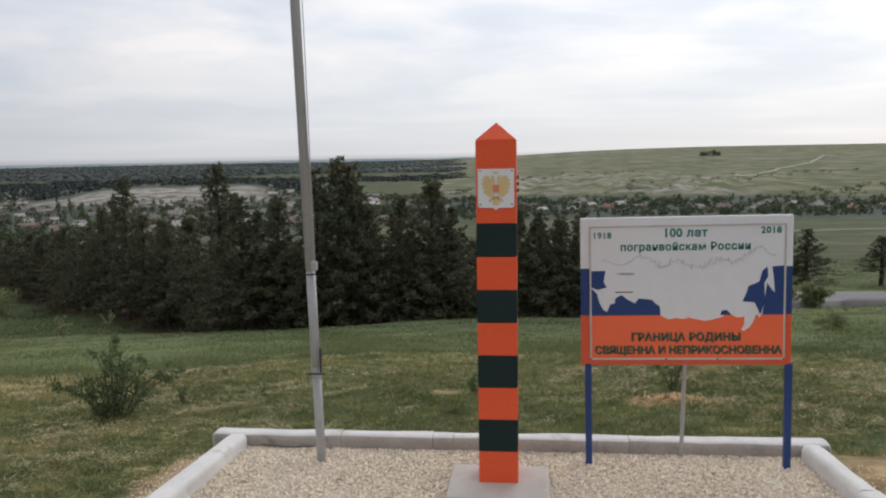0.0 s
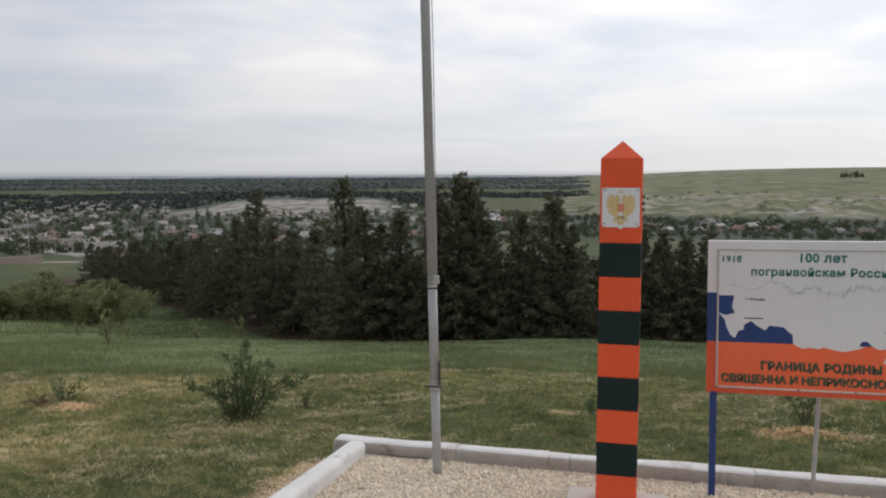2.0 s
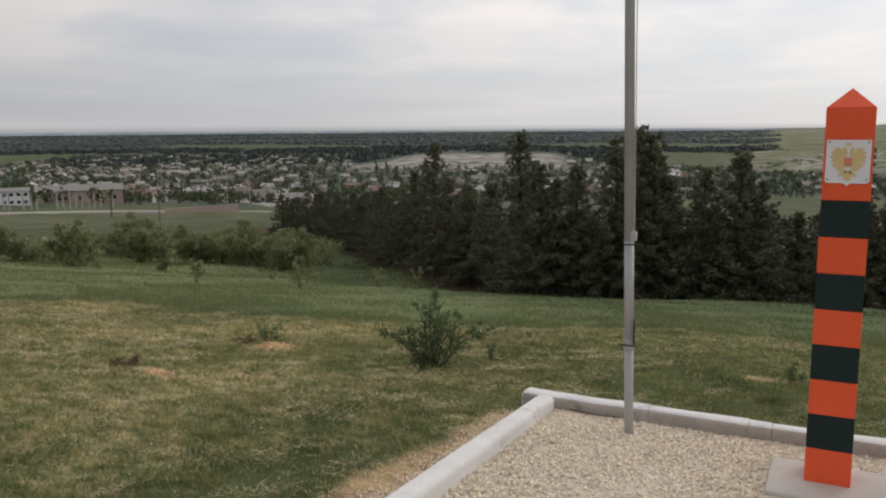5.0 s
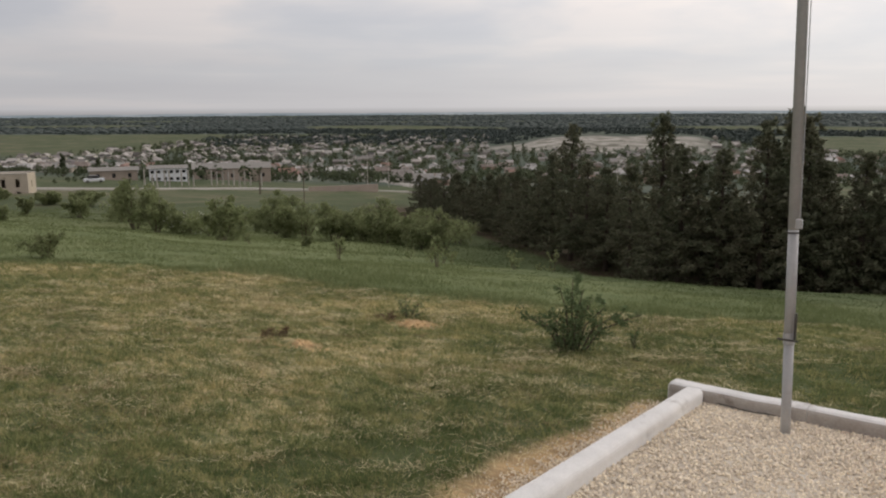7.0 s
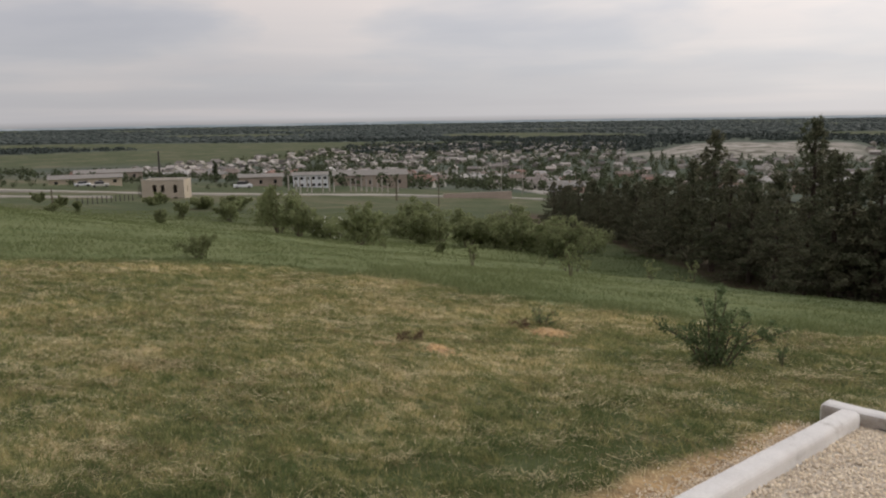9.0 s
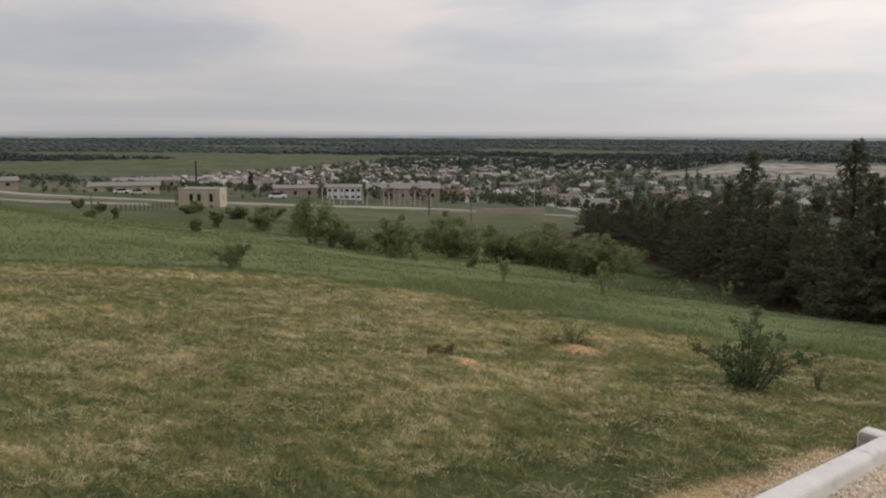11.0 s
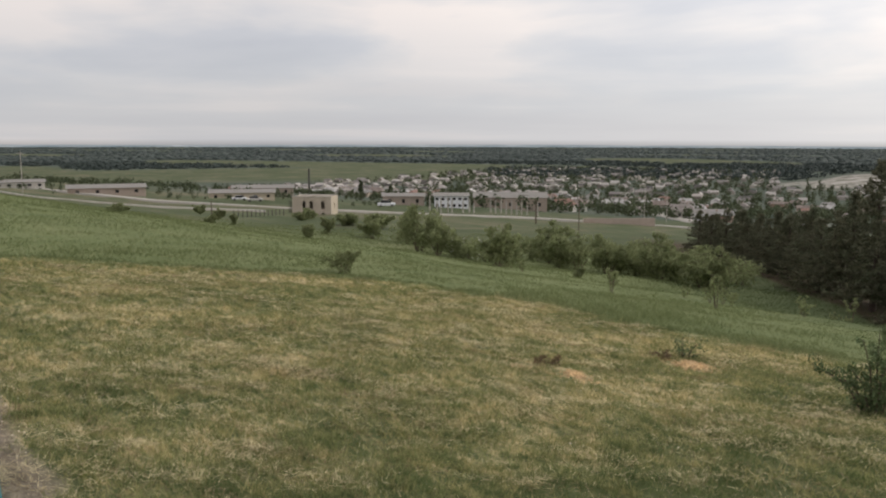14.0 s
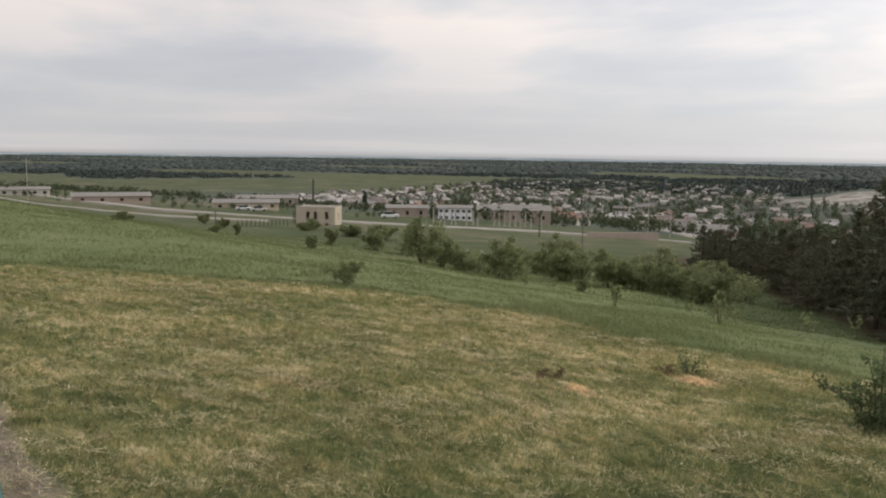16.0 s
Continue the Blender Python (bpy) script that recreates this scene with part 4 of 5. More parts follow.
def make_clods(x0, y0, wide, count, seed):
    """Crumbled earth thrown up by a burrowing animal."""
    g = np.random.default_rng(seed)
    x, y = x0 + wide * g.normal(size=count), y0 + 0.7 * wide * g.normal(size=count)
    z = height(x, y) + 0.03 * bumps(x, y) + 0.05 * np.exp(-((x - x0) ** 2 + (y - y0) ** 2) / wide ** 2)
    base = np.array([(1, 0, 0), (-1, 0, 0), (0, 1, 0), (0, -1, 0), (0, 0, 0.7), (0, 0, -0.7)], float)
    tri = np.array([(0, 2, 4), (2, 1, 4), (1, 3, 4), (3, 0, 4), (2, 0, 5), (1, 2, 5), (3, 1, 5), (0, 3, 5)])
    q, _ = np.linalg.qr(g.normal(size=(count, 3, 3)))
    v = base[None] * g.uniform(0.6, 1.3, (count, 6, 1)) * g.uniform(0.006, 0.026, (count, 1, 1))
    v = np.einsum("nij,nkj->nki", q, v) + np.stack([x, y, z], 1)[:, None]
    f = tri[None] + (np.arange(count) * 6)[:, None, None]
    tagged(indexed_mesh("earth_clods", v.reshape(-1, 3), f.reshape(-1, 3), CLOD), "loose ochre earth thrown up beside a burrow", "earth", kind="stuff")


make_clods(-5.42, 1.97, 0.14, 700, 71)
make_clods(-5.44, 0.26, 0.10, 420, 72)
make_clods(1.5, 2.65, 0.22, 260, 73)


# ---- grass ----
def blades(name, x, y, h, w_, mat, label, lean=0.5, flat=False, seed=1):
    g = np.random.default_rng(seed)
    n = len(x)
    z = height(x, y) + 0.03 * bumps(x, y) * smooth(2, 5, np.hypot(x, y + 5)) * smooth(0.0, 0.6, np.maximum(np.abs(x - 0.1) - 2.2, np.maximum(y - 1.0, -3.4 - y))) + 0.25 * wob(0.13 * x, 0.11 * y) * smooth(14, 40, np.hypot(x, y + 5)) - 0.01
    a = g.uniform(0, math.tau, n)
    b = np.stack([x, y, z], 1)
    side = np.stack([np.cos(a), np.sin(a), 0 * a], 1) * (w_ / 2)[:, None]
    ang = g.uniform(0, math.tau, n)
    tilt = np.minimum(lean * (0.35 + 0.65 * g.random(n)), 0.97)
    top = np.stack([np.cos(ang) * tilt * h, np.sin(ang) * tilt * h, h * (np.full(n, 0.12) if flat else np.sqrt(np.maximum(1 - tilt ** 2, 0.12)))], 1)
    if flat:
        b[:, 2] += 0.02 + 0.035 * g.random(n)
    v = np.empty((n, 3, 3))
    v[:, 0], v[:, 1], v[:, 2] = b - side, b + side, b + top
    ob = tri_mesh(name, v.reshape(-1, 3), mat)
    if mat is BLADES:
        r, az = polar(x, y)
        tall = smooth(-0.35, 0.4, r - mown_edge(az) + 0.4 * wob(1.5 * x, 1.5 * y))
        c = np.zeros((n * 3, 4), np.float32)
        c[:, 0], c[:, 1], c[:, 3] = np.repeat(lush(x, y), 3), np.repeat(tall, 3), 1
        ob.data.color_attributes.new("zone", "FLOAT_COLOR", "POINT").data.foreach_set("color", c.ravel())
        # blades take the same painted pine shade as the sheet
        d = np.ones((n * 3, 4), np.float32)
        d[:, :3] = np.repeat(pine_shade_amount(r, az, x, y), 3)[:, None]
        ob.data.color_attributes.new("pine_shade", "FLOAT_COLOR", "POINT").data.foreach_set("color", d.ravel())
    return tagged(ob, label, "grass", kind="stuff")


def scatter(n, r0, r1, power, seed):
    g = np.random.default_rng(seed)
    r = r0 + (r1 - r0) * g.random(n) ** power
    az = g.uniform(-24, 90, n)
    return -np.sin(np.radians(az)) * r, np.cos(np.radians(az)) * r - 5, r, az


def make_grass():
    x, y, r, az = scatter(1100000, 2.2, 16.5, 0.95, 3)
    keep = (r < mown_edge(az) + 0.9) & ~in_bed(x, y, 0.1) & (soil_amount(x, y) < 0.35)
    tuft = 0.40 + 0.6 * wob(3.1 * x + 2, 2.7 * y) * wob(1.7 * y, 2.3 * x + 1) + 0.4 * wob(6.7 * x, 7.9 * y)
    keep &= rng.random(len(x)) < 0.25 + 0.75 * np.clip(tuft, 0, 1)
    x, y, r, tuft = x[keep], y[keep], r[keep], np.clip(tuft[keep], 0, 1)
    h = rng.uniform(0.022, 0.055, len(x)) * (0.6 + 1.25 * tuft)
    blades("mown_grass", x, y, h, 0.0036 + 0.0010 * r, BLADES, "short mown turf, green mixed with dry straw", 1.05, seed=5)
    # small tussocks: tight fans of blades, with dark gaps between
    g = np.random.default_rng(58)
    cx, cy, cr, caz = scatter(9000, 2.3, 15.5, 0.9, 57)
    ok = (cr < mown_edge(caz)) & ~in_bed(cx, cy, 0.15) & (soil_amount(cx, cy) < 0.25)
    cx, cy, m = cx[ok], cy[ok], ok.sum()
    wide = np.repeat(g.uniform(0.02, 0.075, m), 34)
    x, y = np.repeat(cx, 34) + 1.5 * wide * g.normal(size=m * 34), np.repeat(cy, 34) + 0.8 * wide * g.normal(size=m * 34)
    keep = ~in_bed(x, y, 0.1)
    x, y, wide = x[keep], y[keep], wide[keep]
    blades("turf_tussocks", x, y, g.uniform(0.5, 1.1, len(x)) * (0.03 + 0.85 * wide), 0.004 + 0.0008 * np.hypot(x, y + 5), TUSSOCK, "small rounded tussocks in the mown turf", 0.95, seed=59)
    # hay raked into flat mats
    g = np.random.default_rng(61)
    for name, mats, per, mat, label, seed in (("dry_clippings", 2300, 95, STRAW, "dry straw-coloured grass clippings left after mowing", 6), ("dead_thatch", 1600, 60, DEAD, "brown dead thatch lying in the mown turf", 66)):
        cx, cy, cr, caz = scatter(mats, 2.3, 15.5, 1.0, seed)
        ok = (cr < mown_edge(caz)) & ~in_bed(cx, cy, 0.2) & (wob(0.8 * cx + 2, 0.9 * cy + 1) + 0.7 * g.normal(size=mats) > -0.25 + 0.5 * lush(cx, cy))
        cx, cy, m = cx[ok], cy[ok], ok.sum()
        turn, long_, thin = g.normal(0.7, 0.35, m), g.uniform(0.08, 0.34, m), g.uniform(0.025, 0.08, m)
        a, b = g.normal(size=(m, per)) * long_[:, None], g.normal(size=(m, per)) * thin[:, None]
        x = (cx[:, None] + a * np.cos(turn)[:, None] - b * np.sin(turn)[:, None]).ravel()
        y = (cy[:, None] + a * np.sin(turn)[:, None] + b * np.cos(turn)[:, None]).ravel()
        keep = ~in_bed(x, y, 0.12)
        x, y = x[keep], y[keep]
        blades(name, x, y, g.uniform(0.04, 0.15, len(x)), 0.0020 + 0.0006 * np.hypot(x, y + 5), mat, label, 1.0, True, seed=seed)
    x, y = rng.uniform(-7.2, -4.1, 2600), -4.36 - 0.9 * rng.random(2600) ** 1.4
    blades("path_litter", x, y, rng.uniform(0.03, 0.12, len(x)), np.full(len(x), 0.007), TWIG, "dead stalks and litter trodden into the path", 1.0, True, seed=16)
    # longer tufts that the mower left
    g = np.random.default_rng(44)
    cx, cy, cr, caz = scatter(1300, 2.4, 14.5, 0.95, 12)
    ok = (cr < mown_edge(caz)) & ~in_bed(cx, cy, 0.25) & (soil_amount(cx, cy) < 0.2)
    cx, cy = np.repeat(cx[ok], 70), np.repeat(cy[ok], 70)
    spread_ = np.repeat(g.uniform(0.04, 0.15, ok.sum()), 70)
    x, y = cx + g.normal(size=len(cx)) * spread_ * 1.3, cy + g.normal(size=len(cx)) * spread_
    keep = ~in_bed(x, y, 0.1)
    x, y = x[keep], y[keep]
    blades("grass_tufts", x, y, g.uniform(0.035, 0.095, len(x)), np.full(len(x), 0.008), TUFT, "darker tufts of longer grass left in the mown turf", 0.9, seed=9)
    x, y, r, az = scatter(520000, 9.6, 120, 2.0, 11)
    keep = (r > mown_edge(az) - 0.4 * wob(1.5 * x, 1.5 * y) - 0.35 + 0.9 * rng.random(len(x))) & (height(x, y) > -13.5)
    x, y, r, az = x[keep], y[keep], r[keep], az[keep]
    h = (1 + 0.35 * smooth(30, 48, az)) * rng.uniform(0.06, 0.25, len(x)) * np.clip(0.75 + 0.5 * wob(0.5 * x, 0.5 * y) + 0.3 * wob(1.9 * x, 1.3 * y), 0.25, 1.5) * np.interp(r, [9, 14, 20, 45, 60], [0.85, 0.6, 0.45, 0.55, 1.2])
    blades("tall_grass", x, y, h, 0.005 + 0.0007 * r, BLADES, "uncut tall green meadow grass on the slope", 1.05, seed=7)


make_grass()


# ---- shrubs ----
def shrub(name, x, y, wide, tall, label, mat, count, size, seed, stems=7, blossom=False, stretch=1.0):
    g = random.Random(seed)
    root = thing(name, x, y, ground_at(x, y) - 0.03, label, "shrub", turn=g.uniform(0, 360) if stretch == 1 else 0)
    cs, rs = [], []
    for k in range(stems):
        a = math.tau * k / stems + g.uniform(-0.4, 0.4)
        rr = wide * 0.5 * g.uniform(0.25, 1.0)
        top = Vector((math.cos(a) * rr * stretch, math.sin(a) * rr * 0.8, tall * g.uniform(0.55, 1.0) * (1.15 - 0.5 * rr / wide)))
        mid = top * 0.5 + Vector((g.uniform(-0.05, 0.05) * wide, g.uniform(-0.05, 0.05) * wide, 0.08 * tall))
        part("stem", tube([(0.04 * wide * math.cos(a), 0.04 * wide * math.sin(a), 0), mid, top], [0.014 * tall + 0.003, 0.009 * tall + 0.002, 0.003 * tall + 0.001], 5, False), TWIG, root)
        for q in range(5):
            f = 0.35 + 0.65 * q / 4
            p = mid.lerp(top, (f - 0.35) / 0.65) if f > 0.35 else mid
            cs.append(p + Vector((g.uniform(-1, 1), g.uniform(-1, 1), g.uniform(-0.6, 0.8))) * 0.10 * wide)
            s = g.uniform(0.10, 0.17) * wide * (1.1 - 0.35 * f)
            rs.append((s, s, s * 0.85))
    cs += [Vector((g.uniform(-0.2, 0.2) * wide, g.uniform(-0.2, 0.2) * wide, tall * g.uniform(0.12, 0.5))) for _ in range(stems)]
    rs += [(0.15 * wide,) * 3] * stems
    tri_mesh("foliage", leaves(cs, rs, count // len(cs), size, seed, 1.2, 0.15), mat, root)
    if blossom:
        tri_mesh("blossom", leaves(cs[::2], rs[::2], 16, size * 1.1, seed + 1, 1.0, 0.8), BLOSSOM, root, "white blossom")
    return root


def rose_bush():
    """Vase-shaped bush: upright middle stems, one bough reaching out to each side."""
    root = thing("rose_bush", -3.5, 1.88, ground_at(-3.5, 1.88) - 0.02, "low green dog rose bush with spreading branches on the lawn", "shrub", turn=27)
    g = random.Random(77)
    cs, rs = [], []
    boughs = [(-0.52, 0.0, 0.40), (-0.36, 0.08, 0.34), (-0.12, -0.05, 0.66), (0.0, 0.06, 0.72), (0.10, -0.04, 0.64), (0.30, 0.02, 0.46), (0.48, -0.03, 0.44), (0.64, 0.03, 0.40), (0.20, 0.12, 0.52), (-0.22, -0.10, 0.44), (0.06, -0.14, 0.46)]
    for x, y, z in boughs:
        tip = Vector((x, y, z))
        low = Vector((x * 0.16, y * 0.3, 0.0))
        mid = Vector((x * 0.42, y * 0.6, z * 0.62))
        part("stem", tube([low, mid, tip], [0.011, 0.007, 0.003], 6, False), TWIG, root)
        for q in range(9):
            f = 0.12 + 0.88 * q / 8
            p = low.lerp(mid, f * 2) if f < 0.5 else mid.lerp(tip, f * 2 - 1)
            s_ = g.uniform(0.045, 0.085) * (1.25 - 0.5 * f)
            cs.append(p + Vector((g.uniform(-1, 1), g.uniform(-1, 1), g.uniform(-0.7, 0.9))) * 0.05)
            rs.append((s_ * 1.1, s_ * 1.1, s_))
    tri_mesh("foliage", leaves(cs, rs, 40, 0.017, 5, 1.2, 0.1), DARK_LEAVES, root)
    return root


rose_bush()
shrub("rose_bush", -3.15, 2.55, 0.2, 0.2, "small sparse seedling bush in mown grass", DARK_LEAVES, 150, 0.014, 22, 4)
shrub("rose_bush", -5.75, 2.25, 0.55, 0.26, "small dry twiggy shrub beside an earth mound", DARK_LEAVES, 420, 0.016, 23, 7)
# flat brown weeds added in place of the dark burrow holes
shrub("rose_bush", -5.78, 1.92, 0.36, 0.10, "low dry brown weeds standing in for a dark burrow hole", WEED, 420, 0.013, 29, 6)
shrub("rose_bush", -5.86, 0.32, 0.46, 0.11, "low brownish weed patch standing in for a dark hollow beside a mound", WEED, 520, 0.014, 24, 5)
shrub("rose_bush", 1.6, 3.2, 0.38, 0.42, "small sparse shrub in mown grass behind the sign", DARK_LEAVES, 420, 0.016, 25, 5)
shrub("rose_bush", -0.35, 2.9, 0.25, 0.25, "small shrub in mown grass behind the striped post", DARK_LEAVES, 260, 0.015, 26, 4)
shrub("shrub", -13.7, 2.3, 0.68, 0.52, "small leaning green shrub at the edge of tall grass", LEAVES, 1500, 0.028, 27, 5)
shrub("shrub", 5.5, 10.0, 0.9, 0.35, "low green shrub in meadow grass", LEAVES, 900, 0.03, 28, 6)
for k, (x, y, wd, tl) in enumerate([(-36.6, 24.4, 2.9, 2.1), (-39.5, 27.5, 2.6, 1.9), (-65.0, 37.6, 5.6, 3.4), (-60.5, 36.8, 3.6, 2.6), (-85.4, 44.3, 4.0, 2.6), (-57.6, 47.8, 5.0, 3.2), (-52.5, 44.0, 4.0, 2.6), (-47.3, 44.6, 4.4, 2.6), (-48.5, 51.6, 5.0, 3.0), (-43.0, 46.0, 4.2, 2.6), (-38.5, 45.5, 4.4, 2.6), (-37.0, 31.3, 0.9, 0.8), (-72.4, 29.6, 1.8, 1.4), (-87.7, 39.5, 2.2, 1.8), (-122.8, 52.8, 4.5, 2.2), (-128, 56.5, 4.2, 2.0), (-115.0, 56.9, 6.0, 2.4), (-110, 60, 6.0, 2.6), (-116.0, 36.5, 2.8, 1.8), (-67.0, 10.9, 1.4, 0.8), (-135.0, 40.0, 3.2, 1.9), (-101, 33, 2.0, 1.4), (-95, 28, 1.6, 1.0), (17.3, 46.7, 2.6, 1.3)]):
    k_ = 0.75 if x < -95 else 1.08
    shrub("shrub", x, y, wd * k_, tl * (1.09 * k_ if wd > 2 else 1.0), "rounded green shrub in meadow grass on the slope", LEAVES, int(1100 + 260 * wd), 0.045 + 0.022 * wd ** 0.8 + 0.0006 * math.hypot(x, y), 40 + k, 7)
for k, (x, y) in enumerate([(-62.0, 39.5), (-71.5, 46.2), (-58.5, 38.8)]):
    shrub("shrub", x, y, 2.6, 1.7, "flowering shrub with white blossom among green shrubs", LEAVES, 1300, 0.11, 80 + k, 6, True)
gh = random.Random(14)
for k in range(26):
    az = gh.uniform(34.5, 58)
    x, y = from_polar(az, float(np.interp(az, [34, 40, 47, 52, 58], [66, 72, 76, 76, 90])) + gh.uniform(-8, 14))
    shrub("shrub", x, y, gh.uniform(3.4, 5.8), gh.uniform(1.6, 3.0), "low spreading green shrub in a thicket", LEAVES, 1200, 0.15, 200 + k, 6)
gsap = random.Random(12)
for k in range(16):
    x, y = from_polar(gsap.uniform(28, 50), gsap.uniform(24, 52))
    shrub("sapling", x, y, gsap.uniform(0.5, 0.9), gsap.uniform(0.6, 1.1), "slim young sapling in meadow grass", LEAVES, 160, 0.06, 100 + k, 3)


# ---- pines ----
def pine_mesh(seed, lower, fine):
    """Trunk, limbs and needle tufts of a nine metre pine; limbs droop below and sweep up towards the top."""
    g = random.Random(seed)
    H = 9.0
    trunk = tube([(0, 0, -0.4), (0.05, 0.02, H * 0.3), (-0.04, 0.05, H * 0.7), (0.02, 0, H)], [0.17, 0.14, 0.07, 0.015], 9, False)
    limbs, cs, rs = [], [], []
    bulge = [g.uniform(0.72, 1.2) for _ in range(8)]
    z = H * lower
    while z < H * 0.97:
        f = z / H
        a0 = g.uniform(0, 6)
        n = 5 if f < 0.7 else 4
        for k in range(n):
            if g.random() < 0.18:
                continue
            a = a0 + math.tau * k / n + g.uniform(-0.4, 0.4)
            side = bulge[int(a / math.tau * 8) % 8]
            ln = (2.5 * (1 - f) ** 1.05 * (0.8 + 0.2 * min(1, f / 0.2)) + 0.18) * side * g.uniform(0.55, 1.2)
            base = z + g.uniform(-0.12, 0.12)
            rise = ln * (-0.28 + 1.15 * f + g.uniform(-0.15, 0.2))
            tip = Vector((math.cos(a) * ln, math.sin(a) * ln, base + rise))
            mid = Vector((math.cos(a) * ln * 0.55, math.sin(a) * ln * 0.55, base + rise * 0.32))
            limbs.append(tube([(0, 0, base), mid, tip], [0.030 * (1.1 - f) + 0.006, 0.018 * (1.1 - f) + 0.004, 0.004], 3, False))
            m = 2 + int(ln * 2.6)
            for q in range(m):
                t = 0.25 + 0.78 * (q + 0.5) / m
                p = Vector((0, 0, base)).lerp(mid, t / 0.5) if t < 0.5 else mid.lerp(tip, (t - 0.5) / 0.5)
                s = g.uniform(0.17, 0.34) * (1.05 - 0.4 * f)
                cs.append(p + Vector((g.uniform(-1, 1), g.uniform(-1, 1), g.uniform(-0.5, 0.9))) * 0.16)
                rs.append((s, s, s * 0.9))
            # an upright shoot at the limb's end
            cs.append(tip + Vector((0, 0, 0.10)))
            rs.append((0.09, 0.09, 0.20 * (1.1 - 0.3 * f)))
        z += H * g.uniform(0.022, 0.040)
    for k in range(5):
        cs.append(Vector((g.uniform(-0.10, 0.10), g.uniform(-0.10, 0.10), H - 0.05 - 0.22 * k)))
        rs.append((0.10 + 0.03 * k, 0.10 + 0.03 * k, 0.20))
    return trunk, limbs, leaves(cs, rs, fine, 0.075 if fine > 12 else 0.105, seed, 2.0, 0.08)


def make_pine(seed, lower, fine):
    trunk, limbs, crown = pine_mesh(seed, lower, fine)
    root = thing("pine_tree", 0, 0, 0, "dark green pine with dense crown on the slope", "tree", "pine plantation")
    part("trunk", trunk, BARK, root, smooth=True)
    part("branchwork", join(*limbs), BARK, root)
    tri_mesh("crown", crown, NEEDLES, root)
    return root


def plant(proto, x, y, tall, wide, turn):
    ob = copy_thing(proto, Matrix())
    ob.matrix_basis = pose(x, y, ground_at(x, y), 0, 0, turn) @ Matrix.Diagonal((tall / 9 * wide, tall / 9 * wide, tall / 9, 1))
    return ob


protos = [make_pine(301, 0.09, 17), make_pine(302, 0.17, 17), make_pine(303, 0.07, 17), make_pine(304, 0.20, 17)]
back = [make_pine(305, 0.10, 9), make_pine(306, 0.14, 9)]
gp = random.Random(9)
FRONT = [(-46.3, 68.3, 5.7), (-40.8, 63.5, 7.0), (-35.7, 58.5, 6.9), (-32.7, 55.4, 8.1), (-28.9, 51.5, 9.7), (-26.8, 49.9, 6.9), (-24.4, 48.1, 6.5), (-21.7, 45.9, 6.7), (-18.5, 42.9, 9.6), (-16.5, 41.0, 7.4), (-15.4, 40.7, 6.6), (-14.0, 40.3, 7.2), (-11.7, 39.9, 8.7), (-10.4, 40.1, 9.2), (-9.7, 40.2, 8.9), (-8.8, 40.2, 6.6), (-7.0, 40.5, 7.1), (-5.2, 40.7, 7.9), (-4.2, 40.8, 6.4), (-0.5, 41.0, 6.2), (0.7, 41.1, 6.0), (1.9, 41.4, 5.6), (3.1, 41.5, 6.0)]
for k, (x, y, h) in enumerate(FRONT):
    plant(protos[k % 4 if x < -14 else 1 + 2 * (k % 2)], x, y, h + 0.95 * float(smooth(-36, -20, x)), 1.2 if h > 8 else 1.45, gp.uniform(0, 360))
for k in range(44):
    # the rows behind, lower than the skyline of the front row
    s = (k + gp.random()) / 44
    az = 38 - 44 * s
    r = float(np.interp(az, [-6, 16, 20, 27.4, 32.8, 37.7], [47, 47, 49, 64, 89, 114])) * (1.03 + 0.14 * gp.random())
    x, y = from_polar(az, r)
    if az > 31.5:
        h = gp.uniform(5.0, 6.6)
    else:
        h = gp.uniform(5.4, 6.6)
    plant(back[k % 2], x, y, h - gp.uniform(0, 0.6), 1.6, gp.uniform(0, 360))
for k, (x, y, h, wd) in enumerate(((-69.7, 85.3, 5.6, 1.7), (-66, 83, 5.2, 1.9), (-63.1, 82.1, 6.0, 1.7), (-58, 78, 6.2, 1.8), (-55.5, 75.5, 5.4, 2.0), (-53, 74, 6.0, 1.8), (-50.5, 72, 5.6, 2.0), (-48.5, 70.3, 6.4, 1.7), (-45.5, 67.5, 6.2, 1.8), (-43, 66, 6.6, 1.7), (-38.2, 60.6, 6.2, 1.8), (-34, 56.6, 6.0, 1.8))):
    plant(protos[k % 4], x, y, h, wd, gp.uniform(0, 360))
plant(protos[1], 24.4, 76.5, 6.0, 2.3, 40)
plant(protos[2], 27.0, 77.5, 5.2, 2.3, 90)
plant(protos[3], 33.0, 75.2, 4.4, 2.6, 10)
for p in protos + back:
    for o in (*p.children_recursive, p):
        bpy.data.objects.remove(o)


# ---- far buildings ----
def poplar(x, y, tall, wide, seed):
    root = thing("poplar_tree", x, y, ground_at(x, y), "slim dark poplar among village houses", "tree", "poplars")
    part("trunk", tube([(0, 0, -0.5), (0, 0, tall * 0.9)], [0.25, 0.06], 7, False), BARK, root)
    g = random.Random(seed)
    cs = [(g.uniform(-0.2, 0.2) * wide, g.uniform(-0.2, 0.2) * wide, tall * (0.15 + 0.85 * k / 13)) for k in range(14)]
    rs = [(wide * 0.5 * math.sin(0.5 + 2.4 * k / 13), wide * 0.5 * math.sin(0.5 + 2.4 * k / 13), tall * 0.07) for k in range(14)]
    tri_mesh("crown", leaves(cs, rs, 45, 0.36, seed, 1.2, 0.2), GARDENS, root)


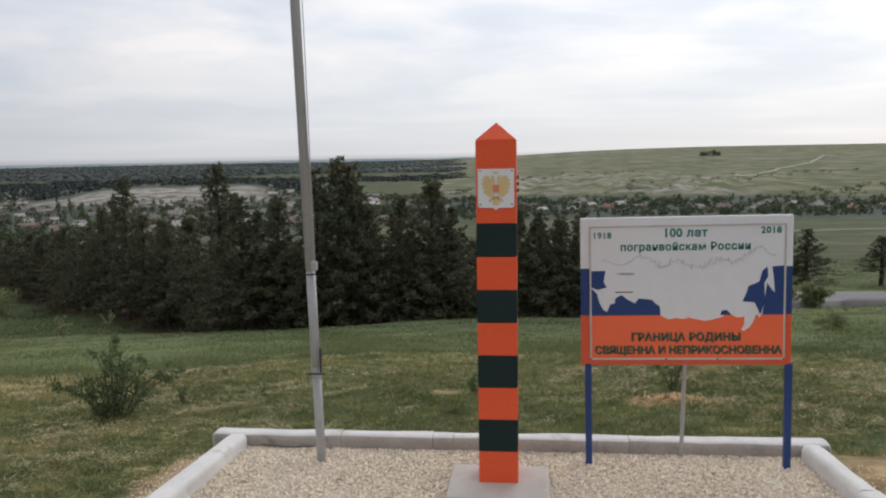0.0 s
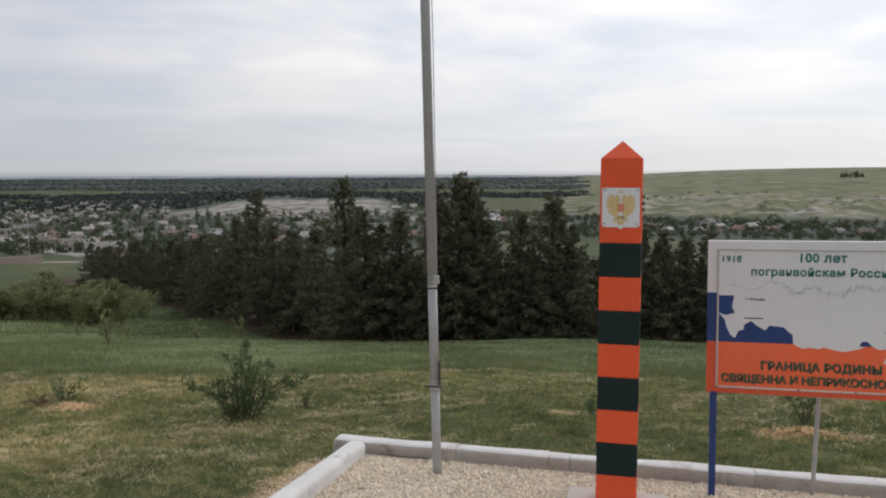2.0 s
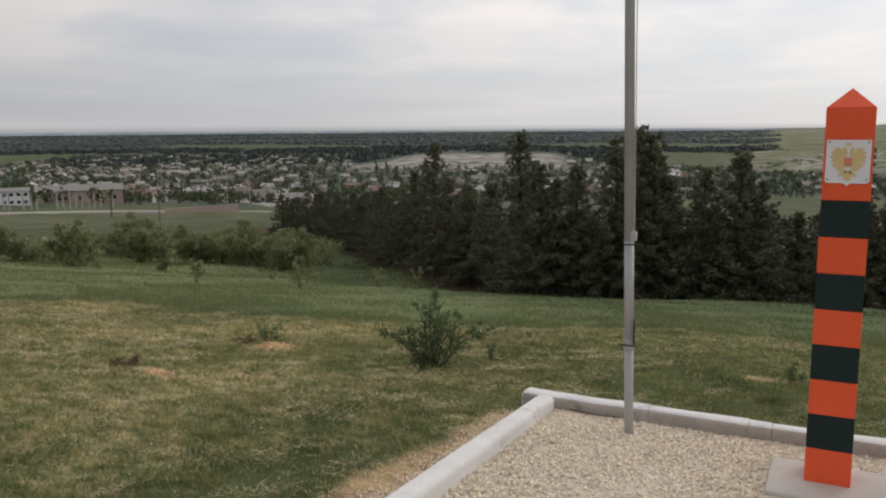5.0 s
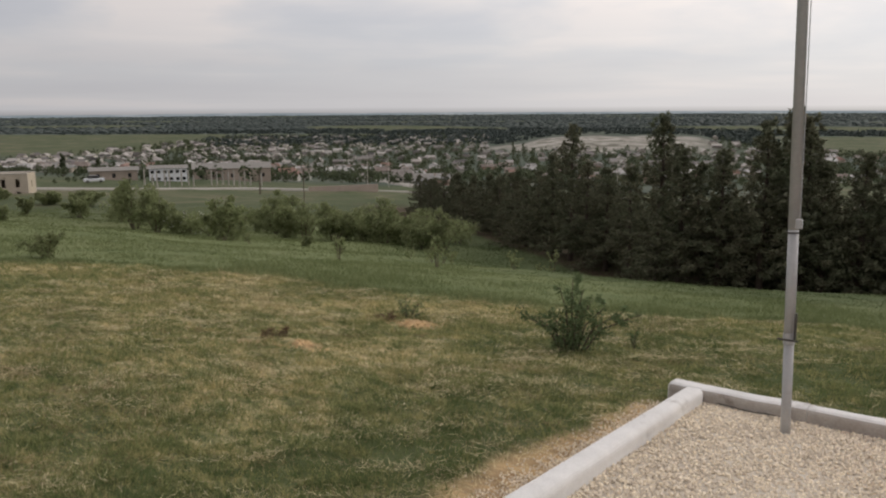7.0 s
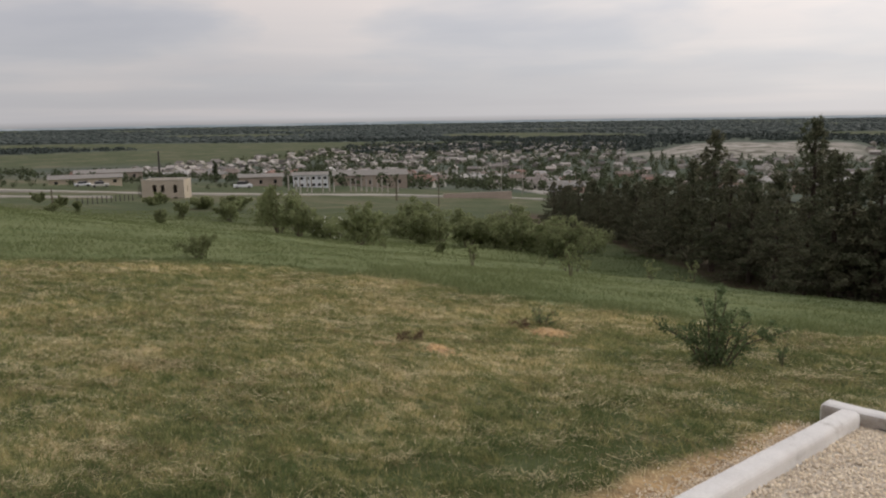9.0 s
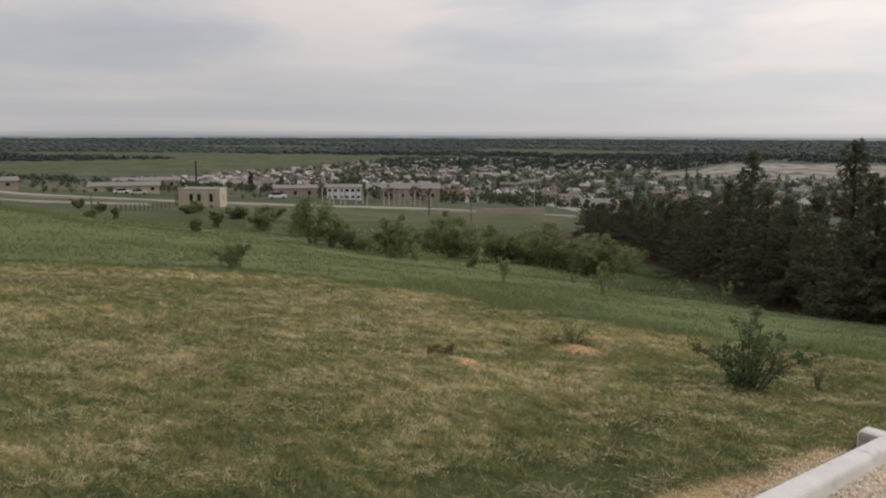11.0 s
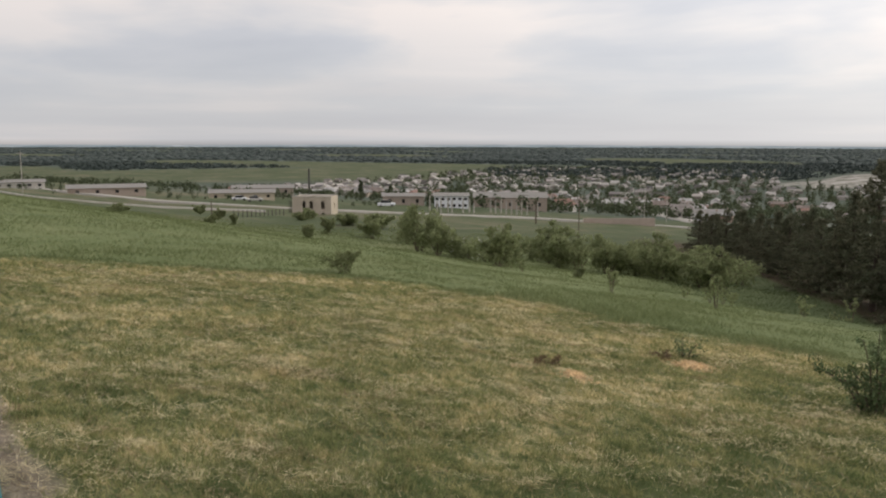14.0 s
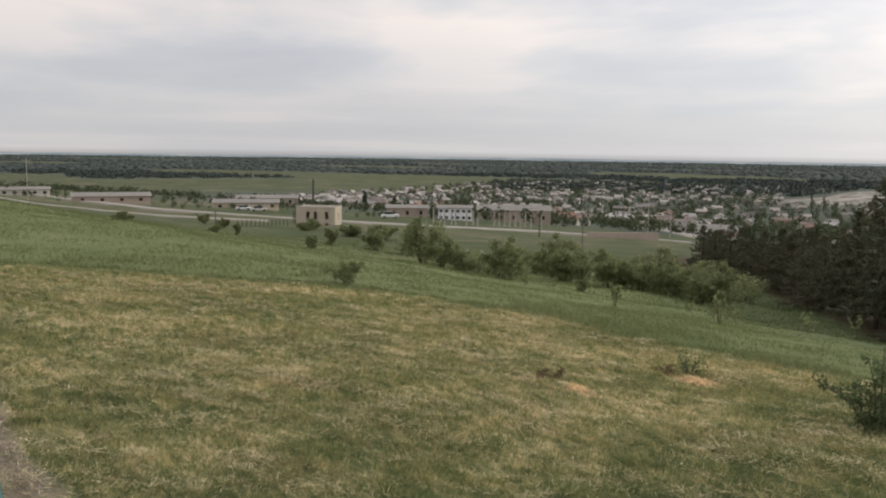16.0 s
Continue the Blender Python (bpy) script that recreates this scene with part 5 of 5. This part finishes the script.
def car(x, y, turn, long, tall, paint, label):
    root = thing("car", x, y, ground_at(x, y) + 0.25, label, "car", "", turn)
    part("body", box(-long / 2, long / 2, -0.85, 0.85, 0.3, tall * 0.6, 0.12, 2), paint, root)
    part("cabin", box(-long * 0.3, long * 0.22, -0.75, 0.75, tall * 0.58, tall, 0.15, 2), VOID, root)
    for sx in (-0.32, 0.32):
        for sy in (-0.8, 0.8):
            part("wheel", tube([(sx * long, sy - 0.1, 0.32), (sx * long, sy + 0.1, 0.32)], [0.32, 0.32], 12), DARK, root)


def gable_house(w_, d, h, rise, windows, label):
    root = thing("house", 0, 0, 0, label, "house", "village houses")
    part("wall", box(-w_ / 2, w_ / 2, -d / 2, d / 2, -1.5, h), WALLS, root)
    bm = bmesh.new()
    e = 0.45
    a = [bm.verts.new(p) for p in ((-w_ / 2 - e, -d / 2 - e, h - 0.1), (w_ / 2 + e, -d / 2 - e, h - 0.1), (w_ / 2 + e, d / 2 + e, h - 0.1), (-w_ / 2 - e, d / 2 + e, h - 0.1), (-w_ / 2 - e * 0.4 + (1.6 if rise > 2.2 else 0), 0, h + rise), (w_ / 2 + e * 0.4 - (1.6 if rise > 2.2 else 0), 0, h + rise))]
    for f in ((0, 1, 5, 4), (2, 3, 4, 5), (1, 2, 5), (3, 0, 4), (3, 2, 1, 0)):
        bm.faces.new([a[i] for i in f])
    part("roof", bm, ROOFS, root)
    part("chimney", box(w_ * 0.18, w_ * 0.18 + 0.6, 0.5, 1.1, h, h + rise + 0.7), BRICK_PINK, root)
    for k in range(windows):
        x = -w_ / 2 + w_ * (k + 0.5) / windows
        part("window", box(x - 0.5, x + 0.5, -d / 2 - 0.05, -d / 2 + 0.05, 0.9, 2.2), VOID, root)
    return root


def make_village():
    kinds = [gable_house(9, 7.5, 2.9, 2.0, 3, "single-storey village house with pale walls and low grey roof"),
             gable_house(11, 8, 3.0, 2.6, 3, "single-storey village house with a hipped weathered roof"),
             gable_house(7, 6, 2.7, 1.8, 2, "small village house with a plain gabled roof"),
             gable_house(13, 6, 2.8, 1.5, 4, "long low village outbuilding with a pale sheet roof")]
    g = random.Random(31)
    n, far = 0, []
    c, s = math.cos(radians(33)), math.sin(radians(33))
    for row in range(-4, 62):
        for col in range(-90, 60):
            u, v = col * 17.5 + g.uniform(-4, 4), row * 27 + (6 if col % 2 else -6) + g.uniform(-4, 4)
            x, y = -150 + c * u - s * v, 190 + s * u + c * v
            r, az = polar(x, y)
            near = np.interp(az, [-26, 0, 20, 36, 42, 50, 56, 60, 70, 80], [610, 610, 430, 292, 310, 285, 270, 420, 520, 520])
            fur = np.interp(az, [-26, 0, 10, 20, 30, 50, 57, 62, 68, 76], [700, 760, 900, 1150, 1350, 1350, 1060, 960, 820, 420])
            if not (-25 < az < 76 and near < r < fur):
                continue
            if 18 < az < 33 and 860 < r < 1500:
                continue
            keep = 0.50
            if az < 14:
                keep = 0.34
            if g.random() > keep:
                continue
            if abs((x + 232) * 0.737 - (y - 272) * 0.676) < 9:
                continue
            if r > 640 and az > 14:
                far.append((x, y, ground_at(x, y), 33 + g.choice((0, 90)) + g.uniform(-6, 6), g.uniform(6.5, 11), g.uniform(5.5, 8)))
                continue
            n += 1
            ob = copy_thing(kinds[g.choice((0, 0, 1, 1, 2, 3))], Matrix())
            k = g.uniform(0.72, 0.98)
            ob.matrix_basis = pose(x, y, ground_at(x, y) + 0.2, 0, 0, 33 + g.choice((0, 0, 90, 180)) + g.uniform(-5, 5)) @ Matrix.Diagonal((k, k, k, 1))
    walls_v, roofs_v = [], []
    for x, y, z, turn, w_, d in far:
        m = pose(x, y, z, 0, 0, turn)
        h, rise, a, b = 2.6, g.uniform(1.3, 2.4), w_ / 2, d / 2
        q = [m @ Vector(p) for p in ((-a, -b, -1), (a, -b, -1), (a, b, -1), (-a, b, -1), (-a, -b, h), (a, -b, h), (a, b, h), (-a, b, h), (-a, 0, h + rise), (a, 0, h + rise))]
        for f in ((0, 1, 5, 4), (1, 2, 6, 5), (2, 3, 7, 6), (3, 0, 4, 7), (4, 5, 9, 8), (6, 7, 8, 9), (5, 6, 9, 9), (7, 4, 8, 8)):
            (roofs_v if f in ((4, 5, 9, 8), (6, 7, 8, 9)) else walls_v).extend([q[i] for i in f] if f[2] != f[3] else [q[f[0]], q[f[1]], q[f[2]], (q[f[2]] + q[f[0]]) / 2])
    tagged(tri_mesh("distant_houses", walls_v, FAR_WALLS, per=4), "scattered distant village houses among trees", "houses", kind="stuff")
    tagged(tri_mesh("distant_roofs", roofs_v, FAR_ROOFS, per=4), "weathered roofs of distant village houses", "roofs", kind="stuff")
    for p in kinds:
        for o in (*p.children_recursive, p):
            bpy.data.objects.remove(o)


make_village()


def long_block(name, x, y, turn, w_, d, h, wall, label, storeys=1, bays=8, roof=0.8, group=""):
    root = thing(name, x, y, ground_at(x, y), label, "building", group, turn)
    part("wall", box(-w_ / 2, w_ / 2, -d / 2, d / 2, -2.0, h), wall, root)
    bm = bmesh.new()
    a = [bm.verts.new(p) for p in ((-w_ / 2 - 0.4, -d / 2 - 0.5, h), (w_ / 2 + 0.4, -d / 2 - 0.5, h), (w_ / 2 + 0.4, d / 2 + 0.5, h), (-w_ / 2 - 0.4, d / 2 + 0.5, h), (-w_ / 2 - 0.4, 0, h + roof), (w_ / 2 + 0.4, 0, h + roof))]
    for f in ((0, 1, 5, 4), (2, 3, 4, 5), (1, 2, 5), (3, 0, 4), (3, 2, 1, 0)):
        bm.faces.new([a[i] for i in f])
    part("roof", bm, SHEET_ROOF, root)
    for s in range(storeys):
        for k in range(bays):
            xx = -w_ / 2 + w_ * (k + 0.5) / bays
            z = h * (s + 0.32) / storeys
            part("window", box(xx - 0.42, xx + 0.42, -d / 2 - 0.06, -d / 2 + 0.05, z, z + min(1.2, 0.4 * h / storeys)), VOID, root)
    return root


# the roofless brick shell on the slope below
def make_ruin():
    root = thing("brick_ruin", -146.7, 66.8, ground_at(-146.7, 66.8) - 0.3, "roofless pale brick two-storey shell with empty windows", "building", turn=47)
    W_, D, H = 7.8, 4.8, 3.8
    t = 0.35
    slots = (-1.56, -0.08, 2.22)
    half = 0.36
    edges = [-W_ / 2]
    for sx in slots:
        edges += [sx - half, sx + half]
    edges.append(W_ / 2)
    for k in range(0, len(edges), 2):
        part("pier", box(edges[k], edges[k + 1], -D / 2, -D / 2 + t, -1.2, H), BRICK_FACE, root)
    for sx in slots:
        part("sill_wall", box(sx - half, sx + half, -D / 2 + 0.01, -D / 2 + t, 0.75, 1.45), BRICK_FACE, root)
        part("lintel", box(sx - half, sx + half, -D / 2 + 0.01, -D / 2 + t, 2.9, H), BRICK_FACE, root)
        part("plinth", box(sx - half, sx + half, -D / 2 + 0.01, -D / 2 + t, -1.2, 0.2), BRICK_FACE, root)
    for side in (-1, 1):
        xs = side * (W_ / 2 - t / 2)
        part("side_wall", box(xs - t / 2 + 0.003, xs + t / 2 + 0.003, -D / 2 + t, -0.3, -1.2, H), BRICK, root)
        part("side_wall", box(xs - t / 2 + 0.003, xs + t / 2 + 0.003, 0.2, D / 2 - t, -1.2, H), BRICK, root)
        part("lintel", box(xs - t / 2, xs + t / 2, -0.3, 0.2, 2.6, H - 0.02), BRICK, root)
        part("sill_wall", box(xs - t / 2, xs + t / 2, -0.3, 0.2, -1.2, 1.4), BRICK, root)
    part("rear_wall", box(-W_ / 2, W_ / 2, D / 2 - t, D / 2, -1.2, H), BRICK_FACE, root)
    # unseen slab added below the open top to keep the windows dark
    part("ceiling_slab", box(-W_ / 2 + t, W_ / 2 - t, -D / 2 + t, D / 2 - t, H - 0.35, H - 0.15), CONCRETE, root)
    part("wall_cap", box(-W_ / 2 - 0.1, W_ / 2 + 0.1, -D / 2 - 0.1, -D / 2 + t + 0.1, H, H + 0.14), CONCRETE, root)
    part("wall_cap", box(-W_ / 2 - 0.1, W_ / 2 + 0.1, D / 2 - t, D / 2 + 0.1, H, H + 0.14), CONCRETE, root)
    part("stair_frame", join(*[tube([(-W_ / 2 - 0.6 - 0.5 * (k % 2), -1 + 0.8 * (k // 2), -1), (-W_ / 2 - 0.6 - 0.5 * (k % 2), -1 + 0.8 * (k // 2), 2.8)], [0.06, 0.06], 5) for k in range(4)]), DARK, root, "rusty steel frame at the wall")


make_ruin()
long_block("white_building", -195.4, 134.4, 55, 9.8, 7, 3.8, WHITE, "white two-storey building with large dark windows", 2, 6, 0.7)
long_block("long_shed", -211.6, 170, 52, 24, 9, 4.2, BRICK_PINK, "long low brick shed with a pale sloping roof", 1, 5, 1.6)
long_block("long_shed", -218, 44, 80, 18, 8, 1.8, BRICK_PINK, "long low pinkish shed beside the road", 1, 4, 0.8)
long_block("long_shed", -214, 78, 68, 17, 8, 1.9, BRICK, "long low pale shed with small windows", 1, 5, 0.8)
long_block("long_shed", -262, 104, 66, 20, 9, 2.4, BRICK_PINK, "low brick workshop with a grey sheet roof", 1, 4, 0.9)
long_block("long_shed", -205, 124, 57, 12, 7, 2.8, BRICK_PINK, "low pinkish shed beside the white building", 1, 3, 0.8)
long_block("long_shed", -245, 28, 83, 12, 8, 1.7, CONCRETE, "low grey shed far along the road", 1, 5, 0.6)
long_block("white_house", -180, 233, 38, 9.5, 7, 2.6, WHITE, "white gabled house beside the village street", 1, 2, 1.8)
wall_ = thing("yard_wall", -125.5, 130, ground_at(-125.5, 130), "low pinkish yard wall beside the road", "wall", turn=60)
part("wall", box(-8, 8, -0.2, 0.2, -0.8, 1.5), BRICK_PINK, wall_)


def pole_thing(name, x, y, h, r, mat, label, group, arm=0.0, category="pole"):
    root = thing(name, x, y, ground_at(x, y), label, category, group, 50)
    part("shaft", tube([(0, 0, -0.5), (0, 0, h)], [r, r * 0.75], 8), mat, root)
    if arm:
        part("crossarm", box(-arm, arm, -0.06, 0.06, h - 0.7, h - 0.55), mat, root)
    return root


for x, y, h in ((-125.4, 137.9, 11.0), (-126.2, 106.4, 5.0), (-127.4, 107.2, 5.0), (-112.8, 34.2, 2.6), (-196, 22, 9.0), (-150, 175, 9), (-70, 152, 9), (-90, 83, 6.0)):
    pole_thing("utility_pole", x, y, h, 0.085, TWIG if h < 7 else COLUMN, "grey concrete utility pole", "utility poles", 0.7 if h > 7 else 0.0)
pole_thing("chimney_stack", -262, 121, 9.5, 0.4, DARK, "slim dark boiler chimney rising behind sheds", "", 0.0, "chimney")
gc = random.Random(5)
for k in range(22):
    f = (k % 11) / 10
    x, y = -166 + 9 * f - 3.4 * (k // 11), 107 + 27 * f + 4.5 * (k // 11)
    if gc.random() < 0.85:
        pole_thing("concrete_column", x, y, gc.choice((3.6, 3.8, 4.0, 2.6)), 0.2, COLUMN, "bare concrete column of an unfinished shed", "row of columns", 0.0, "column")
for k in range(13):
    f = k / 12
    pole_thing("fence_post", -129 - 9.6 * f, 43.5 + 13 * f, 1.15, 0.09, DARK, "dark fence post beside the brick shell", "fence posts", 0.0, "post")


POPLARS = ((-236.4, 127.4, 6.5, 1.9), (-412, 677, 14, 4.5), (-404, 682, 13, 4.5), (-290, 418, 9, 4), (-255, 150, 5.5, 2.2))
CARS = ((-196, 70.2, 68, 3.6, 1.25, WHITE, "white car parked beside the road below"), (-191.5, 72.4, 72, 4.0, 1.4, TRIM, "pale car parked beside the road below"), (-183.3, 105, 62, 4.6, 1.7, WHITE, "white van standing beside the road below"))
for k, (x, y, h, wd) in enumerate(POPLARS):
    poplar(x, y, h, wd, 500 + k)
for x, y, turn, ln, tl, paint, label in CARS:
    car(x, y, turn, ln, tl, paint, label)


# ---- village trees and woods ----
def canopies(name, c, wide, tall, seed):
    """Rounded, uneven tree crowns, each a small closed dome."""
    g = np.random.default_rng(seed)
    n = len(c)
    ang = np.arange(6) * math.tau / 6
    base = np.array([(math.cos(a + 0.5 * k) * q, math.sin(a + 0.5 * k) * q, z) for k, (q, z) in enumerate(((1.0, -0.4), (0.8, 0.5))) for a in ang] + [(0, 0, 1.0)])
    v = base[None] * g.uniform(0.72, 1.25, (n, 13, 1)) * np.stack([wide, wide, tall], 1)[:, None] + c[:, None]
    tri = []
    for i in range(6):
        j = (i + 1) % 6
        tri += [(i, j, j + 6), (i, j + 6, i + 6), (6 + i, 6 + j, 12)]
    f = np.array(tri)[None] + (np.arange(n) * 13)[:, None, None]
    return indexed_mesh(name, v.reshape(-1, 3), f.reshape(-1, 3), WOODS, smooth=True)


def make_backdrop():
    """The last hills on the horizon: a glowing strip with haze painted in."""
    m = bpy.data.materials.new("painted_haze_glow")
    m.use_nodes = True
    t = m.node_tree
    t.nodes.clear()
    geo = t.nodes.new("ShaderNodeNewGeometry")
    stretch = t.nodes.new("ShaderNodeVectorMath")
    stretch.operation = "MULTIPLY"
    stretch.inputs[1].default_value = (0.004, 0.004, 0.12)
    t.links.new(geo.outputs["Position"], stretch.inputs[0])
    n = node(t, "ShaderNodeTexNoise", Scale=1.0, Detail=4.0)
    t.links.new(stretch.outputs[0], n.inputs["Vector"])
    # blue-grey haze tones, given off as light by the strip itself
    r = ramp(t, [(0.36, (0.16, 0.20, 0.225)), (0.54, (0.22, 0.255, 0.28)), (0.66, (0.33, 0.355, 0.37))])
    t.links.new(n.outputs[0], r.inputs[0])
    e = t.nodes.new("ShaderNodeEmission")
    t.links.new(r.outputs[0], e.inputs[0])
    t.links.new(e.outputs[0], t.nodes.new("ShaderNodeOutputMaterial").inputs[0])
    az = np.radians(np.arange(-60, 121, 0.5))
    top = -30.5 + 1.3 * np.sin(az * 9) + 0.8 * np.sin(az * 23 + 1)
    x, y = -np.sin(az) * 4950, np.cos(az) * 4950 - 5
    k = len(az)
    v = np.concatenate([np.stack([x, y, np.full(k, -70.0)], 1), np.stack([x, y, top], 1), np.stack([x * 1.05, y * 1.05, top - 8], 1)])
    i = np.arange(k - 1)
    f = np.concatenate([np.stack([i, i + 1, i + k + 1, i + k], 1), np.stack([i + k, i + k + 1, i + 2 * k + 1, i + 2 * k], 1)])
    tagged(indexed_mesh("backdrop", v, f, m), "glowing strip of low blue-grey hills with painted haze on the horizon", "backdrop", kind="structure")


make_backdrop()


def make_woods():
    g = np.random.default_rng(17)
    n = 12500
    az, r = g.uniform(-25, 84, n), 235 + 1200 * g.random(n) ** 0.85
    near = np.interp(az, [-26, 0, 20, 36, 50, 58, 70, 84], [560, 560, 400, 290, 255, 240, 222, 222])
    reach = np.interp(az, [-26, 0, 12, 20, 30, 50, 57, 62, 68, 84], [760, 800, 950, 1250, 1430, 1400, 1090, 980, 850, 330])
    keep = (r > near) & (r < reach) & ~((az > 18) & (az < 33) & (r > 870)) & (r > 0)
    az = np.concatenate([az[keep], g.uniform(-25, 14, 500), g.uniform(56, 84, 50)])
    r = np.concatenate([r[keep], 570 + 260 * g.random(500), g.uniform(205, 245, 50)])
    x, y = -np.sin(np.radians(az)) * r, np.cos(np.radians(az)) * r - 5
    keep = np.abs((x + 232) * 0.737 - (y - 272) * 0.676) > 7
    x, y = x[keep], y[keep]
    s = g.uniform(1.3, 3.0, len(x)) * np.where(np.hypot(x, y + 5) < 246, 0.5, 1.0) * (1 - 0.45 * smooth(54, 62, polar(x, y)[1]))
    c = np.stack([x, y, height(x, y) + s * 1.0], 1)
    tagged(tri_mesh("village_trees", leaves(c, np.stack([s, s, s * 1.15], 1), 28, s * 0.40, 3, 1.1, 0.3), GARDENS), "garden trees and hedges between the houses", "trees", kind="stuff")
    n = 36000
    az, r = g.uniform(-27, 92, n), 1060 + 3750 * g.random(n) ** 1.1
    x, y = -np.sin(np.radians(az)) * r, np.cos(np.radians(az)) * r - 5
    keep = wood_amount(r, az, x, y) > g.uniform(0.25, 0.75, n)
    x, y, r = x[keep], y[keep], r[keep]
    s = g.uniform(3.5, 7, len(x)) * (0.75 + np.minimum(r, 2600) / 5200 - np.maximum(r - 2600, 0) / 4000)
    c = np.stack([x, y, height(x, y) + s * 0.35], 1)
    near = r < 1750
    cn, sn = c[near], s[near]
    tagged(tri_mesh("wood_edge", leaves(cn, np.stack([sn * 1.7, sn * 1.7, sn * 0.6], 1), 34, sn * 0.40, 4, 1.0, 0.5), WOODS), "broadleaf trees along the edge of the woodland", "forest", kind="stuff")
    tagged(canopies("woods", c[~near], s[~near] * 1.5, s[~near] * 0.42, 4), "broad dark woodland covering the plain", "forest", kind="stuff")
    m = 16
    a = g.uniform(-12.6, -11.3, m)
    d = g.uniform(2380, 2440, m)
    x, y = -np.sin(np.radians(a)) * d, np.cos(np.radians(a)) * d - 5
    s = g.uniform(4, 8, m)
    tagged(tri_mesh("ridge_trees", leaves(np.stack([x, y, height(x, y) + s], 1), np.stack([s * 0.8, s * 0.8, s * 1.3], 1), 60, s * 0.3, 6, 1.0, 0.3), GARDENS), "small clump of trees on the bare ridge", "trees", kind="stuff")
    n = 700
    az, r = g.uniform(-25, 8, n), g.uniform(820, 1500, n)
    x, y = -np.sin(np.radians(az)) * r, np.cos(np.radians(az)) * r - 5
    keep = np.sin(r * 0.012 + az * 0.5) + 0.4 * g.normal(size=n) > 0.75
    x, y = x[keep], y[keep]
    s = g.uniform(1.5, 3.5, len(x))
    c = np.stack([x, y, height(x, y) + s * 0.4], 1)
    tagged(tri_mesh("ravine_scrub", leaves(c, np.stack([s * 1.5, s * 1.5, s], 1), 40, s * 0.3, 5, 1.0, 0.4), GARDENS), "scrub along the ravines of the far hillside", "scrub", kind="stuff")


make_woods()
